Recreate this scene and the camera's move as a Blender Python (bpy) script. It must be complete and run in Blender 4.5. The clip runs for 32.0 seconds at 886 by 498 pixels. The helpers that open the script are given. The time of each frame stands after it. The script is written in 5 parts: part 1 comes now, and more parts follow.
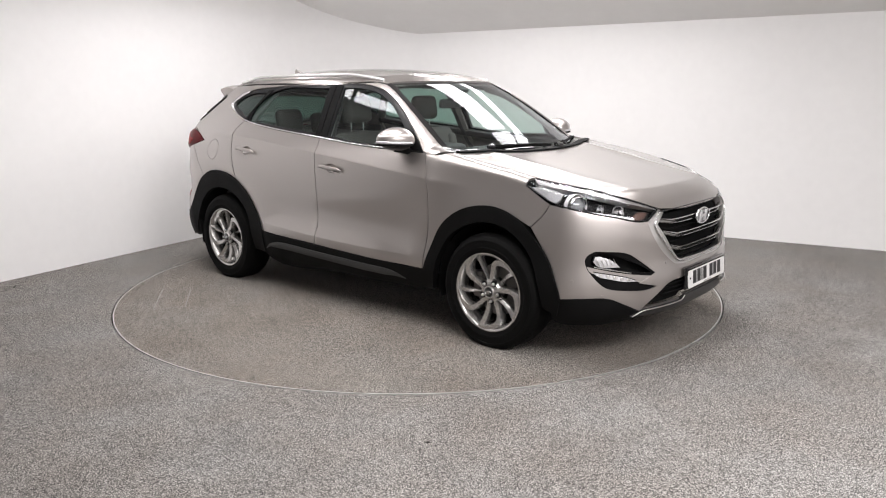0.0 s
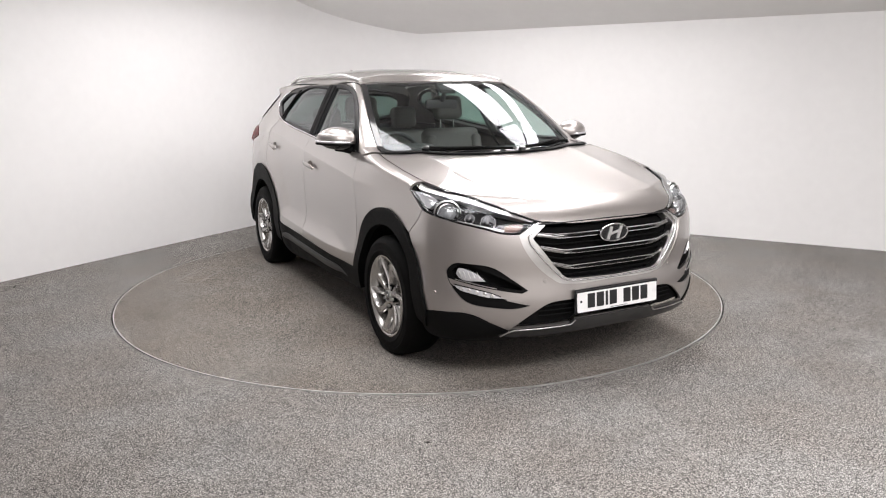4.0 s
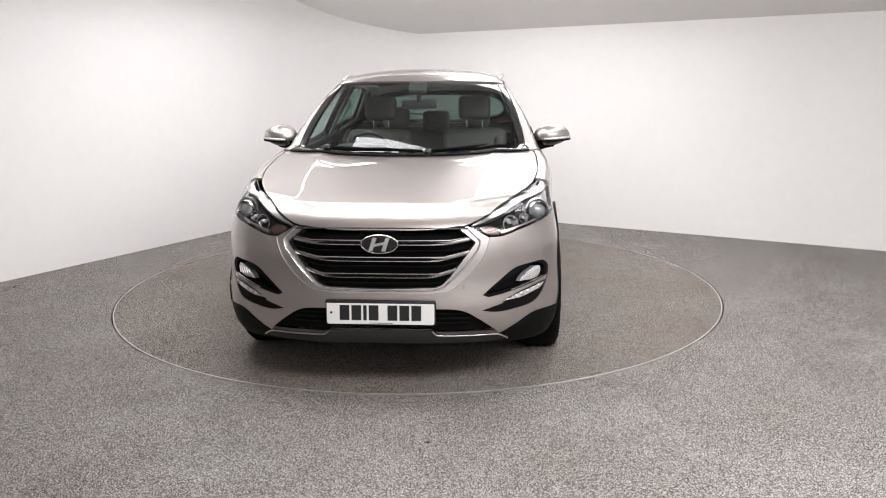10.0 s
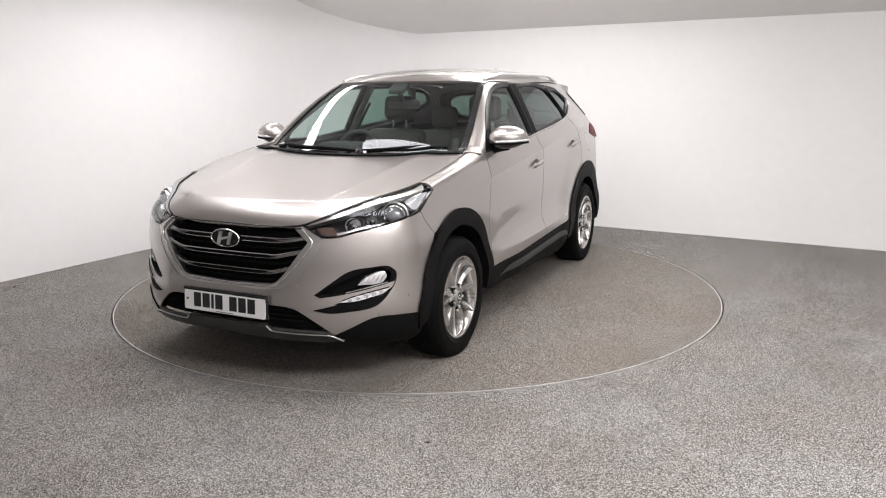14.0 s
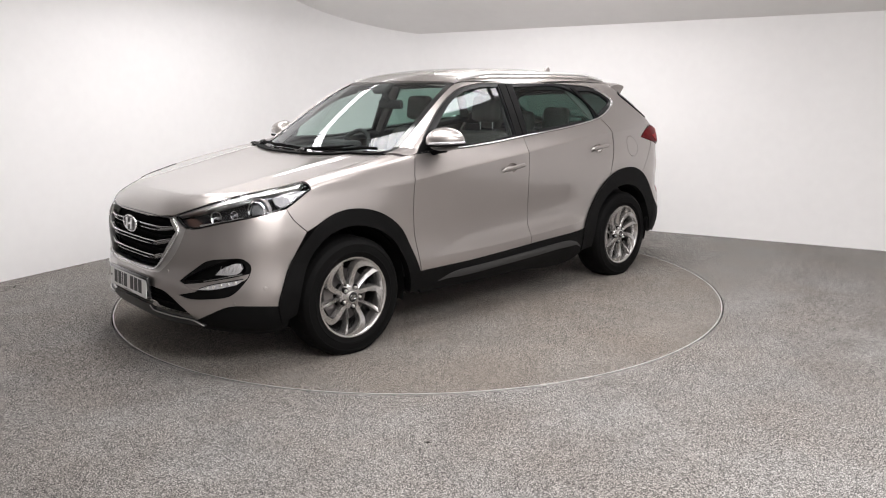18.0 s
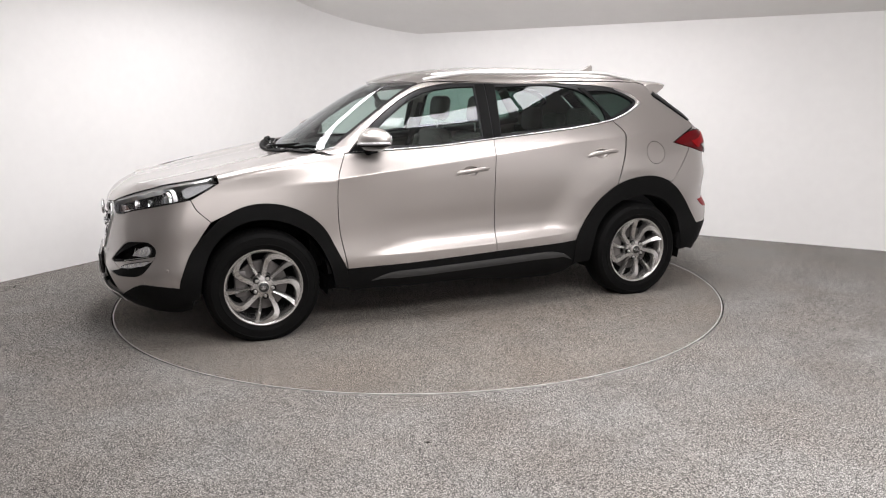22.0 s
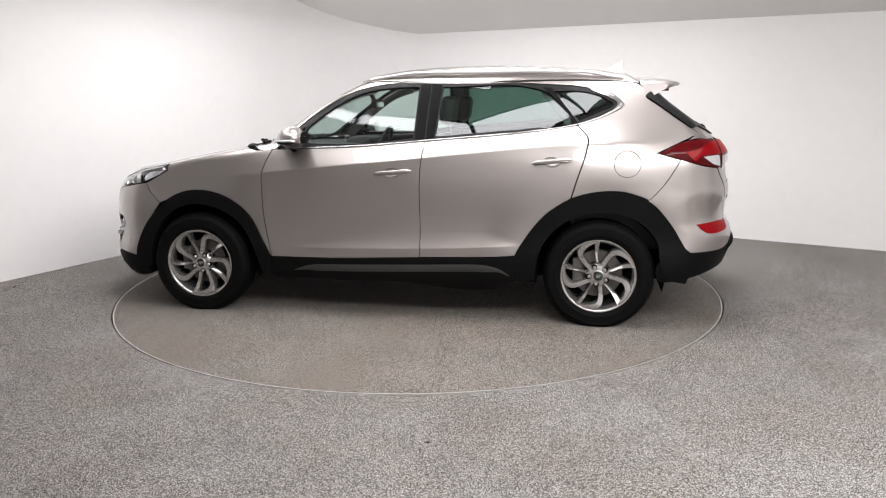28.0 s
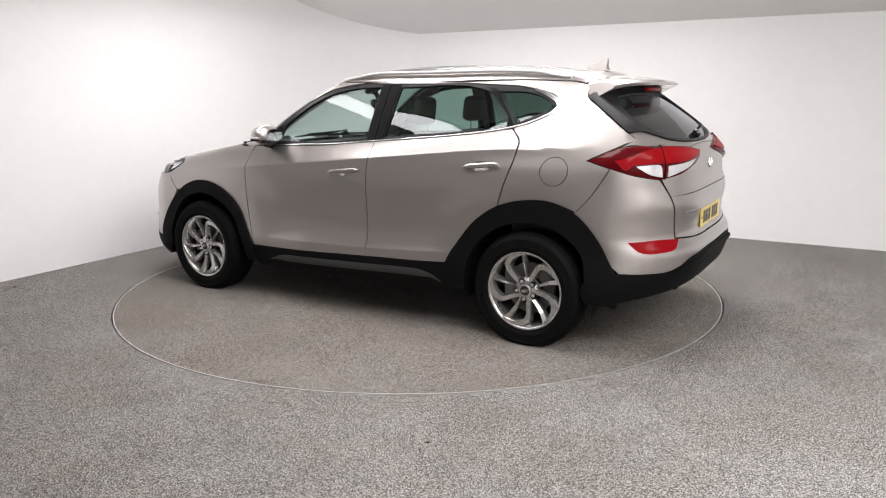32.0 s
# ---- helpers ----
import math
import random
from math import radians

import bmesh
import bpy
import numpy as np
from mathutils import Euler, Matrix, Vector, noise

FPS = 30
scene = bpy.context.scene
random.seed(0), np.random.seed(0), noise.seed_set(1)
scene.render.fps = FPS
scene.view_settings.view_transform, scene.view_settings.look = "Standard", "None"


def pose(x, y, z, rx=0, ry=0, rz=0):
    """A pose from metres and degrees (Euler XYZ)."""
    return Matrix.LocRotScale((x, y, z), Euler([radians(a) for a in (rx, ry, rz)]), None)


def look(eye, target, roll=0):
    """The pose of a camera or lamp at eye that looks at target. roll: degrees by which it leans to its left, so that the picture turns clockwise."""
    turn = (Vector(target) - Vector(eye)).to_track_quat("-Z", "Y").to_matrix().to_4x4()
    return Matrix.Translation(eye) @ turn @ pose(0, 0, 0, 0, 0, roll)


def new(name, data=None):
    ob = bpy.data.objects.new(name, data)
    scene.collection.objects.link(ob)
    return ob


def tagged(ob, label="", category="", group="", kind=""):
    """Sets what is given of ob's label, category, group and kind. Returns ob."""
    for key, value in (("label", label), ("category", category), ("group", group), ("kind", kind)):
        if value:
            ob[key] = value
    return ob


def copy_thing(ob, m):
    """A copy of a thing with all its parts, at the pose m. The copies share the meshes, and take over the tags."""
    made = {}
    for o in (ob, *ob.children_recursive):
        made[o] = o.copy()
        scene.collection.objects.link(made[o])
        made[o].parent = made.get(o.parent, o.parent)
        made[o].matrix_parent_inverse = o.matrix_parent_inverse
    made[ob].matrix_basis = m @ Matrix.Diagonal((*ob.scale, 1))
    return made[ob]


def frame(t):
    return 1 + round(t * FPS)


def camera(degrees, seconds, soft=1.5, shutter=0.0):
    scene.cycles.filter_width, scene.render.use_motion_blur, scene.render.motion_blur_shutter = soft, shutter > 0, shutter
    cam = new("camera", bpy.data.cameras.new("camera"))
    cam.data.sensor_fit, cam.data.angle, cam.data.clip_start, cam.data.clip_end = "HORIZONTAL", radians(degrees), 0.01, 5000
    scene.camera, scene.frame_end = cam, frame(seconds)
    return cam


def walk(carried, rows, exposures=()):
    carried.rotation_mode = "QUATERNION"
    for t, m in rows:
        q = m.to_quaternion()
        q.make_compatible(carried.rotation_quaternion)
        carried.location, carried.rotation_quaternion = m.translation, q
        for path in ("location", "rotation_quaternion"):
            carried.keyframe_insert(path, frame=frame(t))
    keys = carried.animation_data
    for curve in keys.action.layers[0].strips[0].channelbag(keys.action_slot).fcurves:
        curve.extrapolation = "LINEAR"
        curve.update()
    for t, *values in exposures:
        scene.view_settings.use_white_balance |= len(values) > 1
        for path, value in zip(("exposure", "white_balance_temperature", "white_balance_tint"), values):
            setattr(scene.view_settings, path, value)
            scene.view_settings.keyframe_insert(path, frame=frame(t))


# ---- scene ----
# ---------------------------------------------------------------- camera
cam = camera(61.187, 32.0, soft=1.1)
EYE = Vector((0.0, -5.697, 1.464))
AIM = EYE + Vector((0.0315, 0.978, -0.2062))
walk(cam, [(0.0, look(EYE, AIM, -0.426)), (32.0, look(EYE, AIM, -0.426))])

# ---------------------------------------------------------------- world and exposure
world = bpy.data.worlds.new("world")
scene.world = world
world.use_nodes = True
world.node_tree.nodes["Background"].inputs[0].default_value = (0.9, 0.95, 1.0, 1)
world.node_tree.nodes["Background"].inputs[1].default_value = 0.012
scene.view_settings.exposure = 1.31
# ---------------------------------------------------------------- materials
def material(name, color, rough=0.5, metal=0.0, coat=0.0, spec=0.5, noise_scale=0.0, vary=0.0, bump=0.0, bump_scale=200.0,
             emit=None, strength=0.0, trans=0.0, ior=1.45, rough_vary=0.0):
    """A principled material with colour variation at two scales and fine relief."""
    m = bpy.data.materials.new(name)
    m.use_nodes = True
    nt = m.node_tree
    b = nt.nodes["Principled BSDF"]
    b.inputs["Base Color"].default_value = (*color, 1)
    b.inputs["Roughness"].default_value = rough
    b.inputs["Metallic"].default_value = metal
    b.inputs["Coat Weight"].default_value = coat
    b.inputs["Coat Roughness"].default_value = 0.02
    b.inputs["Specular IOR Level"].default_value = spec
    b.inputs["Transmission Weight"].default_value = trans
    b.inputs["IOR"].default_value = ior
    if emit:
        b.inputs["Emission Color"].default_value = (*emit, 1)
        b.inputs["Emission Strength"].default_value = strength
    if vary or bump or rough_vary:
        tc = nt.nodes.new("ShaderNodeTexCoord")
    if vary:
        n1, n2 = nt.nodes.new("ShaderNodeTexNoise"), nt.nodes.new("ShaderNodeTexNoise")
        n1.inputs["Scale"].default_value, n2.inputs["Scale"].default_value = noise_scale, noise_scale * 9
        n1.inputs["Detail"].default_value = n2.inputs["Detail"].default_value = 4
        mix = nt.nodes.new("ShaderNodeMath"); mix.operation = "ADD"
        ramp = nt.nodes.new("ShaderNodeMapRange")
        ramp.inputs["From Min"].default_value, ramp.inputs["From Max"].default_value = 0.6, 1.4
        ramp.inputs["To Min"].default_value, ramp.inputs["To Max"].default_value = 1 - vary, 1 + vary
        mul = nt.nodes.new("ShaderNodeMix"); mul.data_type = "RGBA"; mul.blend_type = "MULTIPLY"
        mul.inputs["Factor"].default_value = 1
        mul.inputs["A"].default_value = (*color, 1)
        for n in (n1, n2):
            nt.links.new(tc.outputs["Object"], n.inputs["Vector"])
        nt.links.new(n1.outputs["Fac"], mix.inputs[0]); nt.links.new(n2.outputs["Fac"], mix.inputs[1])
        nt.links.new(mix.outputs[0], ramp.inputs["Value"])
        nt.links.new(ramp.outputs[0], mul.inputs["B"])
        nt.links.new(mul.outputs["Result"], b.inputs["Base Color"])
        if rough_vary:
            rr = nt.nodes.new("ShaderNodeMapRange")
            rr.inputs["From Min"].default_value, rr.inputs["From Max"].default_value = 0.6, 1.4
            rr.inputs["To Min"].default_value, rr.inputs["To Max"].default_value = rough - rough_vary, rough + rough_vary
            nt.links.new(mix.outputs[0], rr.inputs["Value"]); nt.links.new(rr.outputs[0], b.inputs["Roughness"])
    if bump:
        nb, bp = nt.nodes.new("ShaderNodeTexNoise"), nt.nodes.new("ShaderNodeBump")
        nb.inputs["Scale"].default_value = bump_scale; nb.inputs["Detail"].default_value = 3
        bp.inputs["Strength"].default_value = bump; bp.inputs["Distance"].default_value = 0.002
        nt.links.new(tc.outputs["Object"], nb.inputs["Vector"])
        nt.links.new(nb.outputs["Fac"], bp.inputs["Height"]); nt.links.new(bp.outputs[0], b.inputs["Normal"])
    return m


def paint_material():
    """Champagne metallic paint: flakes under a clear coat."""
    m = material("champagne_paint", (0.424, 0.394, 0.376), rough=0.36, metal=0.90, coat=1.0)
    m.node_tree.nodes["Principled BSDF"].inputs["Coat IOR"].default_value = 1.6
    nt = m.node_tree
    b = nt.nodes["Principled BSDF"]
    tc, vo, mr = nt.nodes.new("ShaderNodeTexCoord"), nt.nodes.new("ShaderNodeTexVoronoi"), nt.nodes.new("ShaderNodeMapRange")
    vo.inputs["Scale"].default_value = 1400
    mr.inputs["To Min"].default_value, mr.inputs["To Max"].default_value = 0.31, 0.41
    nt.links.new(tc.outputs["Object"], vo.inputs["Vector"])
    nt.links.new(vo.outputs["Color"], mr.inputs["Value"])
    nt.links.new(mr.outputs[0], b.inputs["Roughness"])
    return m


def carpet_material(name, seed, worn=(1.0, 1.0, 1.0)):
    """Grey speckled needle-felt carpet with faint stains."""
    m = bpy.data.materials.new(name)
    m.use_nodes = True
    nt = m.node_tree
    b = nt.nodes["Principled BSDF"]
    b.inputs["Roughness"].default_value = 0.95
    b.inputs["Specular IOR Level"].default_value = 0.15
    tc, mp = nt.nodes.new("ShaderNodeTexCoord"), nt.nodes.new("ShaderNodeMapping")
    mp.inputs["Location"].default_value = (seed, seed * 0.7, 0)
    nt.links.new(tc.outputs["Object"], mp.inputs["Vector"])
    def tex(kind, scale, detail=3.0, rough=0.6):
        n = nt.nodes.new(kind)
        n.inputs["Scale"].default_value = scale
        if kind == "ShaderNodeTexNoise":
            n.inputs["Detail"].default_value, n.inputs["Roughness"].default_value = detail, rough
        nt.links.new(mp.outputs[0], n.inputs["Vector"])
        return n
    fleck, grain, stain, patch_n = tex("ShaderNodeTexVoronoi", 380), tex("ShaderNodeTexNoise", 560, 1.0, 0.5), tex("ShaderNodeTexNoise", 2.1, 6, 0.65), tex("ShaderNodeTexNoise", 1.5, 4)
    r1 = nt.nodes.new("ShaderNodeValToRGB")
    e = r1.color_ramp.elements
    e[0].position, e[0].color = 0.38, (0.050, 0.0495, 0.048, 1)
    e[1].position, e[1].color = 0.64, (0.48, 0.467, 0.452, 1)
    e.new(0.5).color = (0.145, 0.140, 0.134, 1)
    bw, half = nt.nodes.new("ShaderNodeRGBToBW"), nt.nodes.new("ShaderNodeMix")
    half.data_type = "FLOAT"
    half.inputs["Factor"].default_value = 0.7
    nt.links.new(fleck.outputs["Color"], bw.inputs[0])
    nt.links.new(grain.outputs["Fac"], half.inputs["A"]); nt.links.new(bw.outputs[0], half.inputs["B"])
    nt.links.new(half.outputs["Result"], r1.inputs[0])
    flm = r1
    for scale, reach, tone in ((120, 0.33, (0.70, 0.68, 0.66, 1)), (110, 0.34, (0.020, 0.019, 0.018, 1))):
        dot, near, lay = tex("ShaderNodeTexVoronoi", scale), nt.nodes.new("ShaderNodeMapRange"), nt.nodes.new("ShaderNodeMix")
        near.inputs["From Min"].default_value, near.inputs["From Max"].default_value = reach, reach * 0.6
        lay.data_type = "RGBA"
        nt.links.new(dot.outputs["Distance"], near.inputs["Value"])
        nt.links.new(near.outputs[0], lay.inputs["Factor"])
        nt.links.new(flm.outputs[0] if flm == r1 else flm.outputs["Result"], lay.inputs["A"])
        lay.inputs["B"].default_value = tone
        flm = lay
    r2 = nt.nodes.new("ShaderNodeMapRange")
    r2.inputs["From Min"].default_value, r2.inputs["From Max"].default_value = 0.35, 0.62
    r2.inputs["To Min"].default_value, r2.inputs["To Max"].default_value = 0.90, 1.04
    nt.links.new(stain.outputs["Fac"], r2.inputs["Value"])
    mul = nt.nodes.new("ShaderNodeMix"); mul.data_type = "RGBA"; mul.blend_type = "MULTIPLY"; mul.inputs["Factor"].default_value = 1
    nt.links.new(flm.outputs["Result"], mul.inputs["A"]); nt.links.new(r2.outputs[0], mul.inputs["B"])
    r3 = nt.nodes.new("ShaderNodeValToRGB")
    r3.color_ramp.elements[0].position, r3.color_ramp.elements[0].color = 0.36, (0.95 * worn[0], 0.945 * worn[1], 0.935 * worn[2], 1)
    r3.color_ramp.elements[1].position, r3.color_ramp.elements[1].color = 0.64, (0.87 * worn[0], 0.828 * worn[1], 0.790 * worn[2], 1)
    nt.links.new(patch_n.outputs["Fac"], r3.inputs[0])
    mul2 = nt.nodes.new("ShaderNodeMix"); mul2.data_type = "RGBA"; mul2.blend_type = "MULTIPLY"; mul2.inputs["Factor"].default_value = 1
    nt.links.new(mul.outputs["Result"], mul2.inputs["A"]); nt.links.new(r3.outputs[0], mul2.inputs["B"])
    nt.links.new(mul2.outputs["Result"], b.inputs["Base Color"])
    bp = nt.nodes.new("ShaderNodeBump"); bp.inputs["Strength"].default_value = 0.35; bp.inputs["Distance"].default_value = 0.002
    nt.links.new(grain.outputs["Fac"], bp.inputs["Height"]); nt.links.new(bp.outputs[0], b.inputs["Normal"])
    return m


def glass_material(name, tint, rough=0.0, shine=(0.9, 0.05)):
    """Thin automotive glass: tinted see-through with a mirror-like surface."""
    m = bpy.data.materials.new(name)
    m.use_nodes = True
    nt = m.node_tree
    nt.nodes.remove(nt.nodes["Principled BSDF"])
    out = nt.nodes["Material Output"]
    tr, gl, mix, fr = (nt.nodes.new(k) for k in ("ShaderNodeBsdfTransparent", "ShaderNodeBsdfGlossy", "ShaderNodeMixShader", "ShaderNodeLayerWeight"))
    tr.inputs["Color"].default_value = (*tint, 1)
    gl.inputs["Roughness"].default_value = rough
    gl.inputs["Color"].default_value = (0.95, 0.97, 1.0, 1)
    fr.inputs["Blend"].default_value = 0.5
    power, gain = nt.nodes.new("ShaderNodeMath"), nt.nodes.new("ShaderNodeMath")
    power.operation, gain.operation = "POWER", "MULTIPLY_ADD"
    power.inputs[1].default_value = 5.0
    gain.inputs[1].default_value, gain.inputs[2].default_value = shine
    nt.links.new(fr.outputs["Facing"], power.inputs[0]); nt.links.new(power.outputs[0], gain.inputs[0])
    nt.links.new(gain.outputs[0], mix.inputs[0]); nt.links.new(tr.outputs[0], mix.inputs[1]); nt.links.new(gl.outputs[0], mix.inputs[2])
    nt.links.new(mix.outputs[0], out.inputs["Surface"])
    return m


PAINT = paint_material()
PLASTIC = material("dark_textured_plastic", (0.0045, 0.0045, 0.0046), rough=0.58, spec=0.11, noise_scale=6, vary=0.15, bump=0.25, bump_scale=900, rough_vary=0.06)
BLACK = material("gloss_black", (0.012, 0.012, 0.013), rough=0.12, coat=0.5, noise_scale=5, vary=0.1)
SCREEN_EDGE = material("black_ceramic_edge", (0.010, 0.010, 0.011), rough=0.38, spec=0.3, noise_scale=5, vary=0.1)
MATT = material("matt_black", (0.005, 0.005, 0.005), rough=0.85, spec=0.12, noise_scale=10, vary=0.2)
BADGE = material("polished_badge_metal", (0.86, 0.86, 0.87), rough=0.32, metal=1.0)
CHROME = material("chrome", (0.78, 0.78, 0.79), rough=0.07, metal=1.0)
DARK_SATIN = material("dark_satin_bar", (0.34, 0.335, 0.33), rough=0.24, metal=0.95, noise_scale=8, vary=0.05)
SATIN = material("satin_silver", (0.62, 0.61, 0.60), rough=0.28, metal=1.0, noise_scale=8, vary=0.05)
RAIL = material("silver_painted_rail", (0.66, 0.65, 0.645), rough=0.3, metal=0.35, coat=0.5, noise_scale=8, vary=0.04)
ALLOY = material("silver_alloy", (0.50, 0.49, 0.48), rough=0.24, metal=0.9, coat=0.4, noise_scale=9, vary=0.06)
ALLOY_DARK = material("brake_dust_metal", (0.16, 0.15, 0.145), rough=0.5, metal=0.6, noise_scale=20, vary=0.3)
RUBBER = material("tyre_rubber", (0.004, 0.004, 0.004), rough=0.66, spec=0.10, noise_scale=7, vary=0.25, bump=0.3, bump_scale=260, rough_vary=0.08)
PALE = material("pale_grey_wall", (0.74, 0.732, 0.725), rough=0.8, noise_scale=1.3, vary=0.05)
STUDIO = material("dark_studio_wall", (0.38, 0.372, 0.365), rough=0.8, noise_scale=1.3, vary=0.1)
WALL = material("white_painted_wall", (0.89, 0.885, 0.88), rough=0.75, noise_scale=1.3, vary=0.02, bump=0.06, bump_scale=60)
CEIL = material("white_ceiling_board", (0.86, 0.85, 0.84), rough=0.85, noise_scale=1.0, vary=0.02, bump=0.05, bump_scale=80)
CARPET = carpet_material("grey_speckled_carpet", 0.0)
CARPET_DISC = carpet_material("turntable_carpet", 3.7, (0.91, 0.875, 0.83))
GLASS = glass_material("clear_green_glass", (0.72, 0.82, 0.79))
GLASS_DARK = glass_material("privacy_glass", (0.25, 0.375, 0.33))
GLASS_BLACK = glass_material("black_privacy_glass", (0.15, 0.21, 0.19))
LENS = glass_material("lamp_lens", (0.90, 0.91, 0.92), shine=(0.6, 0.03))
RED = material("red_lamp", (0.25, 0.003, 0.006), rough=0.35, coat=0.10, spec=0.05, noise_scale=40, vary=0.15)
RED_DARK = material("dark_red_lamp", (0.085, 0.002, 0.004), rough=0.3, coat=0.30, spec=0.05, noise_scale=30, vary=0.15)
CLEAR_LAMP = material("clear_lamp", (0.72, 0.72, 0.74), rough=0.1, metal=0.5, coat=1.0, noise_scale=60, vary=0.15)
AMBER = material("amber_lamp", (0.15, 0.088, 0.072), rough=0.25, metal=0.3, coat=0.6, noise_scale=60, vary=0.1)
PLATE_W = material("white_plate", (0.80, 0.80, 0.79), rough=0.3, coat=0.3, noise_scale=12, vary=0.02)
PLATE_Y = material("yellow_plate", (0.80, 0.58, 0.08), rough=0.3, coat=0.3, noise_scale=12, vary=0.02)
INK = material("black_lettering", (0.015, 0.015, 0.016), rough=0.4, noise_scale=12, vary=0.05)
LEATHER = material("stone_leather", (0.11, 0.105, 0.098), rough=0.5, noise_scale=14, vary=0.1, bump=0.2, bump_scale=300)
TRIM = material("dark_interior_trim", (0.035, 0.035, 0.036), rough=0.6, noise_scale=8, vary=0.15, bump=0.2, bump_scale=500)
HEADLINER = material("grey_headliner", (0.24, 0.235, 0.225), rough=0.9, noise_scale=10, vary=0.05)
LIGHT = material("light_diffuser", (0.9, 0.9, 0.9), rough=0.6, emit=(1.0, 0.969, 0.977), strength=4.5)
# glow of the added fill panel, not a known lamp of the bay
FILL_PANEL = material("added_fill_light", (0.9, 0.9, 0.9), rough=0.6, emit=(1.0, 0.969, 0.977), strength=5.0)
MIRROR = material("mirror_glass", (0.55, 0.56, 0.57), rough=0.01, metal=1.0)
DISC_EDGE = material("turntable_rim_metal", (0.60, 0.59, 0.58), rough=0.45, metal=0.6, noise_scale=12, vary=0.3)
TAPE = material("faint_chalk", (0.36, 0.345, 0.33), rough=0.9, noise_scale=60, vary=0.15)
DEBRIS = material("dark_fluff", (0.03, 0.028, 0.025), rough=0.9, noise_scale=60, vary=0.3)
# ---------------------------------------------------------------- the car's body as one implicit surface
# car space: x forward, y to its left, z up; the origin lies on the ground midway between the axles
def curve1(pairs):
    """A smooth curve through (position, value) pairs."""
    xs, ys = np.array([p[0] for p in pairs], float), np.array([p[1] for p in pairs], float)
    h, dl = np.diff(xs), np.diff(ys) / np.diff(xs)
    m = np.zeros_like(xs)
    m[0], m[-1] = dl[0], dl[-1]
    same = dl[:-1] * dl[1:] > 0
    w1, w2 = 2 * h[1:] + h[:-1], h[1:] + 2 * h[:-1]
    m[1:-1] = np.where(same, (w1 + w2) / (w1 / np.where(same, dl[:-1], 1) + w2 / np.where(same, dl[1:], 1)), 0)
    def at(x):
        x = np.clip(x, xs[0], xs[-1])
        i = np.clip(np.searchsorted(xs, x) - 1, 0, len(xs) - 2)
        s = (x - xs[i]) / h[i]
        return ((1 + 2 * s) * (1 - s) ** 2 * ys[i] + s * (1 - s) ** 2 * h[i] * m[i] + s * s * (3 - 2 * s) * ys[i + 1] + s * s * (s - 1) * h[i] * m[i + 1])
    return at


def softened(pairs, sigma):
    """A curve through pairs, evened out over sigma metres so that reflections run smoothly."""
    f, lo, hi = curve1(pairs), pairs[0][0], pairs[-1][0]
    pad = 4 * sigma
    xs = np.arange(lo - pad, hi + pad, 0.002)
    e = 0.01
    ys = f(xs) + np.where(xs < lo, (xs - lo) * (f(lo + e) - f(lo)) / e, 0) + np.where(xs > hi, (xs - hi) * (f(hi) - f(hi - e)) / e, 0)
    k = np.exp(-0.5 * (np.arange(-pad, pad + 0.001, 0.002) / sigma) ** 2)
    ys = np.convolve(ys, k / k.sum(), mode="same")
    good = (xs > lo - 0.001) & (xs < hi + 0.001)
    xs, ys = xs[good], ys[good]
    return lambda x: np.interp(x, xs, ys)


def step(a, b, x):
    s = np.clip((x - a) / (b - a), 0, 1)
    return s * s * (3 - 2 * s)


def smax(a, b, k):
    h = np.clip(0.5 + 0.5 * (a - b) / k, 0, 1)
    return b + (a - b) * h + k * h * (1 - h)


SECTION = softened([(0.16, 0.80), (0.24, 0.862), (0.34, 0.885), (0.44, 0.888), (0.52, 0.887), (0.62, 0.886), (0.80, 0.888), (0.90, 0.886), (0.97, 0.876),
                  (1.04, 0.858), (1.11, 0.826), (1.20, 0.787), (1.28, 0.750), (1.36, 0.709), (1.44, 0.666), (1.52, 0.619), (1.60, 0.565), (1.70, 0.49)], 0.03)
NOSE = softened([(0.14, 2.06), (0.22, 2.15), (0.30, 2.215), (0.42, 2.225), (0.56, 2.205), (0.70, 2.20), (0.80, 2.175), (0.86, 2.145), (0.92, 2.05)], 0.035)
TAIL = softened([(0.20, 2.00), (0.30, 2.12), (0.42, 2.180), (0.50, 2.203), (0.575, 2.205), (0.62, 2.186), (0.665, 2.154), (0.74, 2.156), (0.845, 2.172), (0.880, 2.165), (0.95, 2.146), (1.05, 2.138), (1.14, 2.125), (1.25, 2.05)], 0.016)
BONNET = softened([(0.80, 1.140), (1.04, 1.0985), (1.24, 1.063), (1.45, 1.0245), (1.70, 0.979), (1.90, 0.945), (2.04, 0.920), (2.13, 0.902), (2.21, 0.880)], 0.10)
ROOF = softened([(-2.05, 1.485), (-1.75, 1.545), (-1.40, 1.588), (-1.00, 1.618), (-0.60, 1.632), (-0.20, 1.625), (0.10, 1.598), (0.30, 1.562), (0.60, 1.48)], 0.18)


CREASE = softened([(-1.75, 1.158), (-1.25, 1.139), (-1.0, 1.124), (-0.5, 1.078), (0.0, 1.0285), (0.40, 0.992), (0.845, 0.950), (1.055, 0.926), (1.35, 0.900)], 0.05)
LOW_CREASE = softened([(-1.0, 0.52), (-0.79, 0.505), (-0.53, 0.487), (-0.20, 0.473), (0.07, 0.465), (0.40, 0.460), (0.67, 0.459), (0.95, 0.457)], 0.04)


